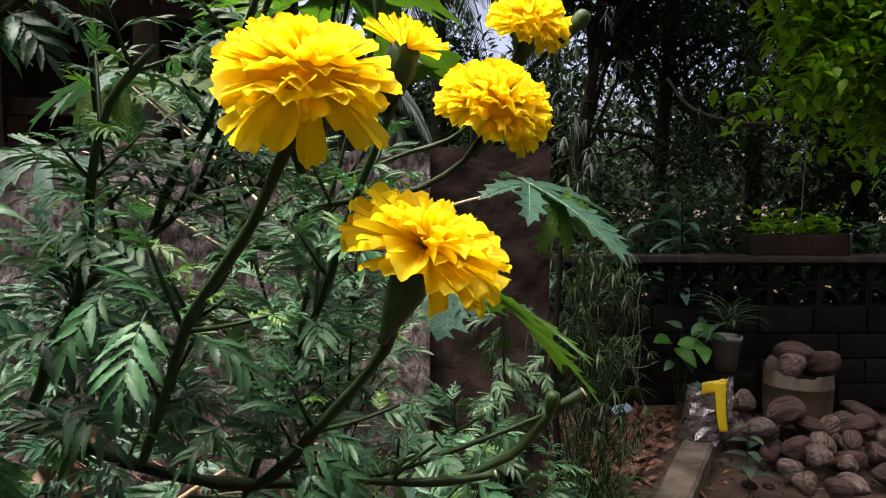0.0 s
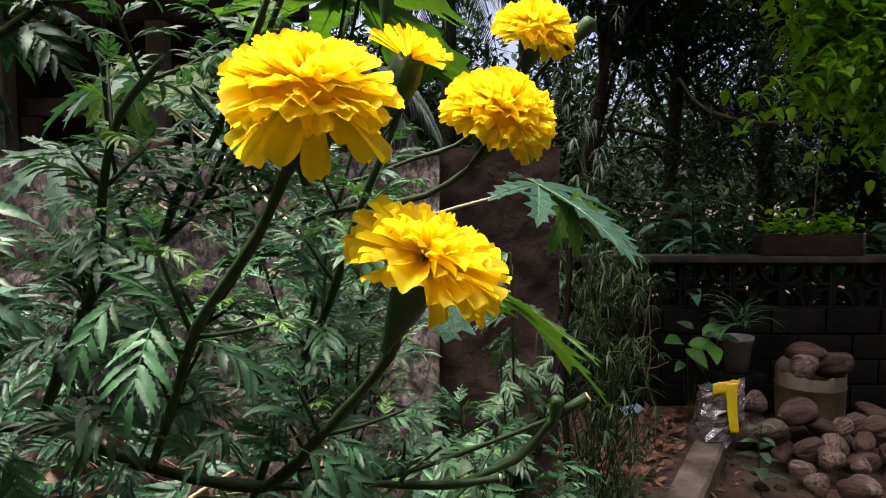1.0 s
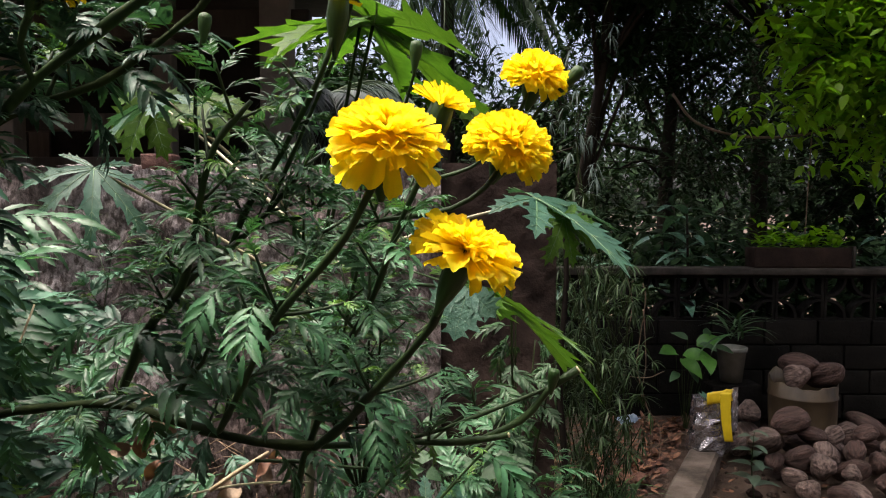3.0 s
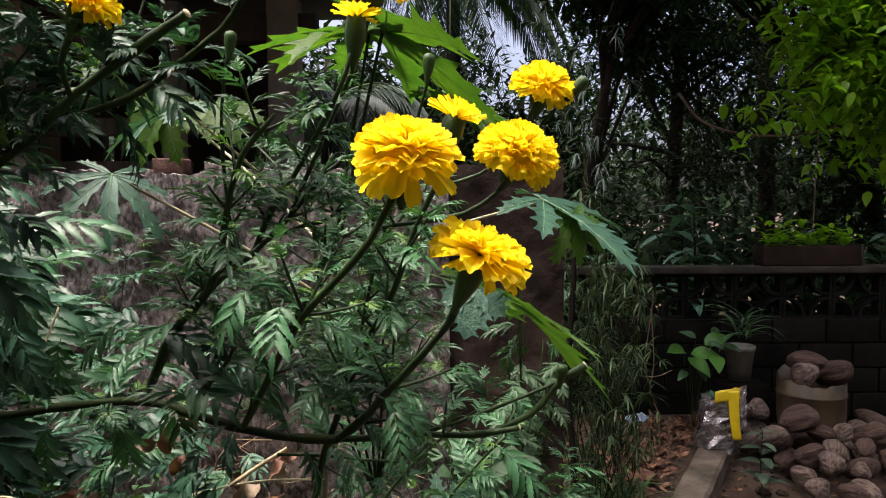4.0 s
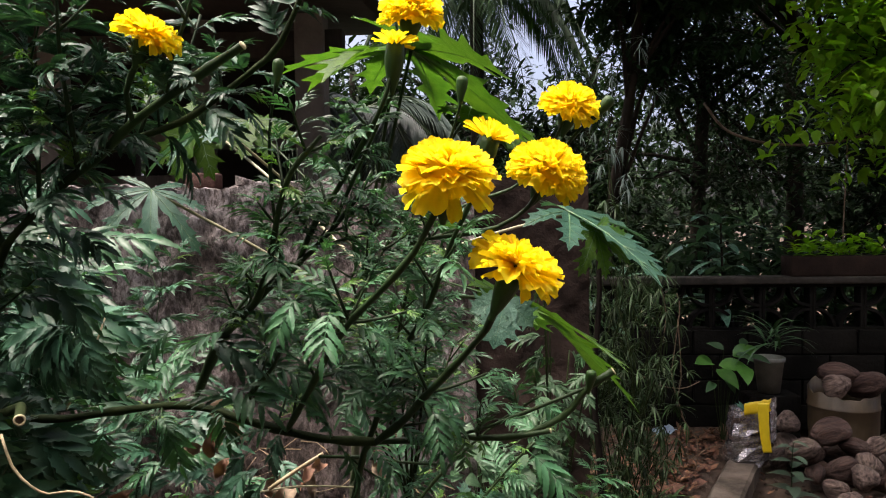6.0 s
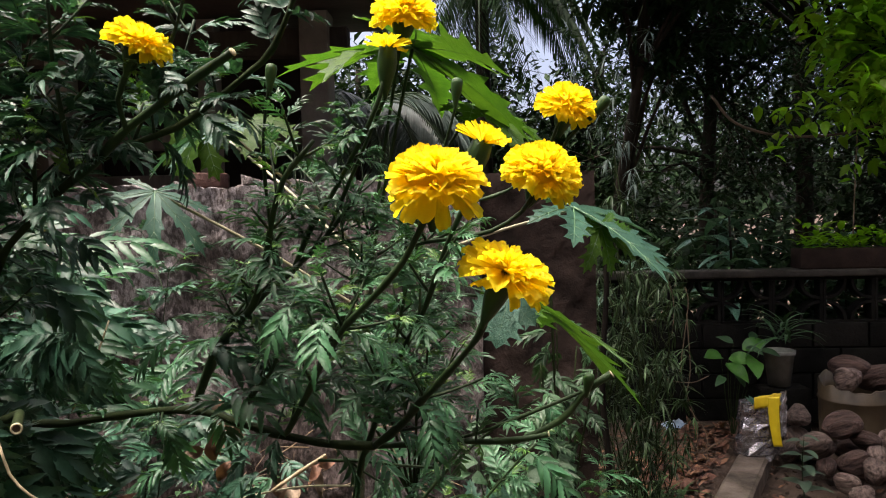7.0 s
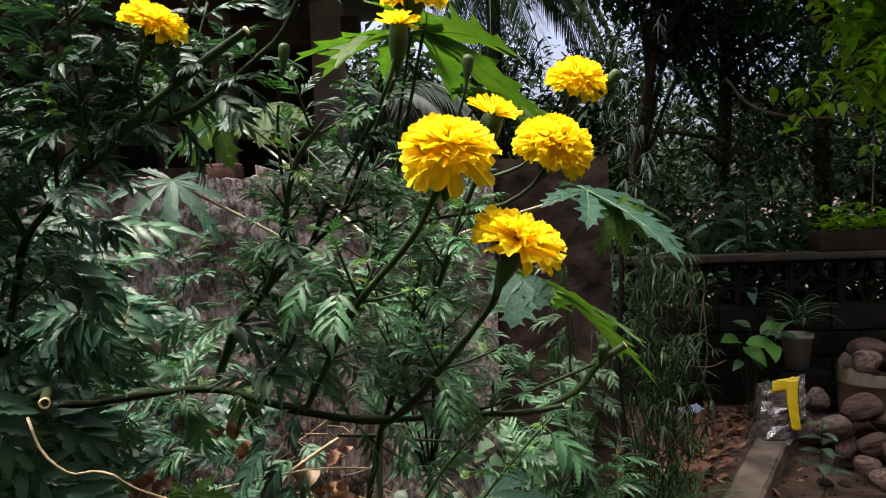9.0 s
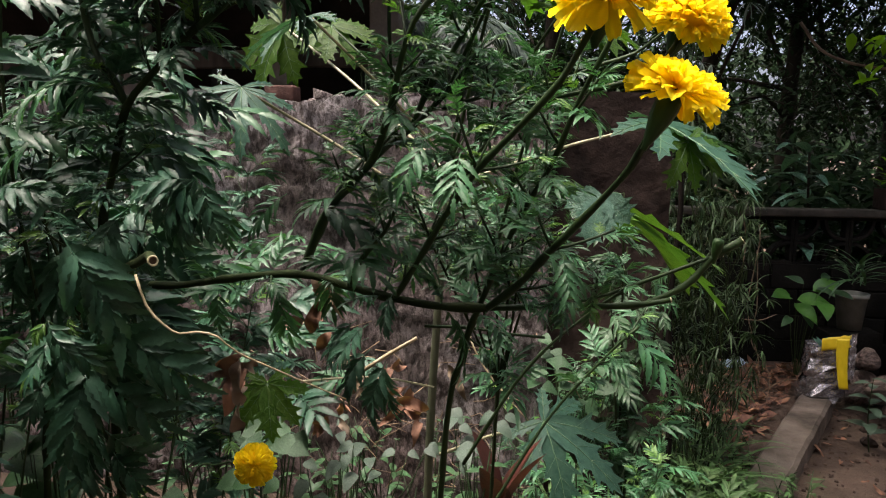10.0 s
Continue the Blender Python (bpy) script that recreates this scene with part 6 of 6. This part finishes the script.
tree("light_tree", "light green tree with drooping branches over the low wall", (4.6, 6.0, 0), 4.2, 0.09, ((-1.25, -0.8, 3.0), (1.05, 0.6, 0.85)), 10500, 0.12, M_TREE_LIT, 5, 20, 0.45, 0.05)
# crown above the view, added only to block sky and sun over the corner
tree("dark_tree", "unseen dark tree crown added to shade the corner", (4.4, 7.4, 0), 4.9, 0.1, ((-3.9, -3.3, 4.8), (1.4, 2.1, 0.6)), 8000, 0.26, M_TREE_SHADED, 9, 18)
# added for its shade on the low wall; most of the crown stays unseen
tree("dark_tree", "dark tree added over the low wall to shade it", (1.2, 6.6, 0), 4.0, 0.08, ((0.2, -1.2, 3.7), (1.0, 0.7, 0.4)), 8500, 0.11, M_TREE_SHADED, 12, 14)
# unseen tree, added to darken the low leaves at the bed's left
tree("dark_tree", "unseen dark tree added to shade the marigold bed", (-2.6, 0.2, 0), 3.2, 0.08, ((0.5, -0.1, 2.8), (0.6, 0.7, 0.35)), 1500, 0.15, M_TREE_SHADED, 14, 14)
tree("dark_tree", "dark tree beside the shed", (-1.7, 9.0, 0), 3.6, 0.09, ((0, 0, 2.2), (1.5, 0.8, 1.3)), 10000, 0.15, M_TREE_SHADED, 10, 12)
tree("dark_tree", "far dark tree behind the shed", (-0.8, 13.0, 0), 5.0, 0.14, ((0, 0, 3.2), (2.2, 1.2, 1.6)), 5000, 0.2, M_TREE_SHADED, 6, 12)

# under-storey behind the low wall: large dark leaves
for k, (x, y, z, n, ln) in enumerate(((1.84, 5.38, 1.12, 22, 0.42), (2.0, 6.2, 1.1, 18, 0.45), (1.2, 5.9, 0.7, 16, 0.4), (3.0, 6.0, 0.9, 16, 0.4), (0.9, 5.2, 0.5, 16, 0.36), (3.8, 5.9, 0.9, 14, 0.4))):
    pl = thing("large_leaf_shrub", "shrub with long drooping dark glossy leaves", "shrub", "shrubs behind the wall", at=(x, y, 0))
    rr = random.Random(80 + k)
    piece("stem", tube(smooth_line([(0, 0, -0.05), (0.03, 0, z * 0.6), (0, 0, z + 0.5)], 0.15), 0.016, 0.008, 7).mesh("stem", M_BARK), pl)
    me = [blade(1, 0.27, rr.uniform(0.7, 1.3), 0.3, 9, 0.03, seed=i).mesh("leaf", M_SHRUB) for i in range(3)]
    for i in range(n):
        a = i * 2.4 + rr.uniform(-0.3, 0.3)
        piece("leaf", rr.choice(me), pl, aim((0, 0, z * 0.7 + (z * 0.3 + 0.5) * i / n), (math.cos(a), math.sin(a), rr.uniform(0.1, 0.8)), size=ln * rr.uniform(0.7, 1.1)))

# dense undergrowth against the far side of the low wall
# added to block the light that would show through the pierced row
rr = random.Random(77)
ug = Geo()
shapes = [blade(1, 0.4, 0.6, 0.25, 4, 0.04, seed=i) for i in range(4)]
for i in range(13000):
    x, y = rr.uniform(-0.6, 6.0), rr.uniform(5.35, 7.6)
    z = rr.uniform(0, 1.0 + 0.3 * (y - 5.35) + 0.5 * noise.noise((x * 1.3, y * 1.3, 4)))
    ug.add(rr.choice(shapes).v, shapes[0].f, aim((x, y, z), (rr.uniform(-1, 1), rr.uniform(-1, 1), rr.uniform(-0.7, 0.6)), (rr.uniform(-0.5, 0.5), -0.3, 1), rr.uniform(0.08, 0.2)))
tagged(piece("undergrowth", ug.mesh("undergrowth", M_TREE_SHADED)), "dense dark green undergrowth behind the low wall", "undergrowth", kind="stuff")

# hanging creeper line across the trees
tagged(piece("liana", tube(smooth_line([(1.75, 5.5, 2.5), (1.95, 5.5, 2.27), (2.37, 5.5, 2.16), (2.94, 5.5, 2.21), (3.42, 5.5, 2.49), (3.9, 5.6, 2.9)], 0.06), 0.011, 0.009, 7, 0.1).mesh("liana", M_TWIG)), "thin grey-green liana sagging between trees", "liana")
tagged(piece("liana", tube(smooth_line([(2.86, 5.5, 2.15), (2.84, 5.5, 1.7), (2.8, 5.45, 1.25)], 0.06), 0.006, 0.005, 6, 0.1).mesh("liana", M_TWIG)), "thin upright creeper stem over the trough", "liana")

def palm(at, height, fronds, length, mat, seed, lean=(0, 0)):
    rr = random.Random(seed)
    pl = thing("palm", "palm with drooping grey-green fronds", "palm", "palms behind the wall", at=at)
    top = Vector((lean[0], lean[1], height))
    piece("trunk", tube(smooth_line([(0, 0, -0.1), (lean[0] * 0.3, lean[1] * 0.3, height * 0.5), top], 0.2), 0.11, 0.08, 12, 0.06, seed).mesh("trunk", M_BARK), pl)
    for i in range(fronds):
        a = i * 2.4 + rr.uniform(-0.3, 0.3)
        d, up = Vector((math.cos(a), math.sin(a), 0)), rr.uniform(0.2, 1.1)
        pts = [top + d * length * s * (1 - 0.25 * s) + Vector((0, 0, length * (up * s - 1.5 * s * s))) * 0.7 for s in [j / 16 for j in range(17)]]
        t = tube(pts, 0.014, 0.004, 6)
        fr = piece("frond_rib", t.mesh("frond_rib", M_STEM), pl)
        g = Geo()
        for j in range(2, 17):
            for h in range(4):
                p = pts[j - 1].lerp(pts[j], h / 4)
                t2 = (pts[j] - pts[j - 1]).normalized()
                n = t2.cross(Vector((0, 0, 1))).normalized()
                for s in (1, -1):
                    ll = length * 0.3 * math.sin(math.pi * (0.15 + 0.8 * j / 17)) * rr.uniform(0.8, 1.1)
                    b = blade(ll, 0.022, rr.uniform(0.5, 1.1), 0.3, 4, seed=rr.random())
                    g.add(b.v, b.f, aim(p, n * s + t2 * 0.7 + Vector((0, 0, -0.25))))
        tagged(piece("leaflet", g.mesh("leaflet", mat), fr), kind="stuff")

palm((-1.2, 6.4, 0), 2.6, 20, 1.5, M_PALM, 2)
palm((-0.05, 8.5, 0), 4.5, 18, 1.9, M_TREE_SHADED, 3)

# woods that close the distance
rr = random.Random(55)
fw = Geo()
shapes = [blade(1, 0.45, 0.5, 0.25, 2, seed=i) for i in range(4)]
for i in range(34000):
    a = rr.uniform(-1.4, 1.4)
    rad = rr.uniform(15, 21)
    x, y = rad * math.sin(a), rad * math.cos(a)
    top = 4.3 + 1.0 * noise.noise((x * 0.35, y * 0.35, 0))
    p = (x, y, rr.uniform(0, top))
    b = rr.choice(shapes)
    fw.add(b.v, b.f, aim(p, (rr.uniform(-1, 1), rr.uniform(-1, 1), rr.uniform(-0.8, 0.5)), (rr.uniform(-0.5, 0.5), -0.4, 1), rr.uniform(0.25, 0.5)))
tagged(piece("far_woods", fw.mesh("far_woods", M_TREE_SHADED)), "far dark green undergrowth", "woods", kind="stuff")

# clods and crumbs on the bare earth beside the kerb
rr = random.Random(91)
cg = Geo()
for i in range(200):
    y = rr.uniform(2.2, 4.4)
    x = 0.93 + 0.53 * (y - 3.15) + 0.12 + abs(rr.gauss(0, 0.35))
    r = rr.uniform(0.004, 0.014) * (3 if rr.random() < 0.12 else 1)
    lump = lathe([(0.001, -r), (r * 0.9, -r * 0.4), (r, r * 0.1), (r * 0.6, r * 0.6), (0.001, r * 0.75)], 6, 0.2, i)
    cg.add(lump.v, lump.f, pose(x, y, ground_height(x, y) + r * 0.3, rr.uniform(-30, 30), 0, rr.uniform(0, 360)))
tagged(piece("clods", cg.mesh("clods", M_SOIL, smooth=False)), "small brown clods of earth beside the kerb", "soil", kind="stuff")
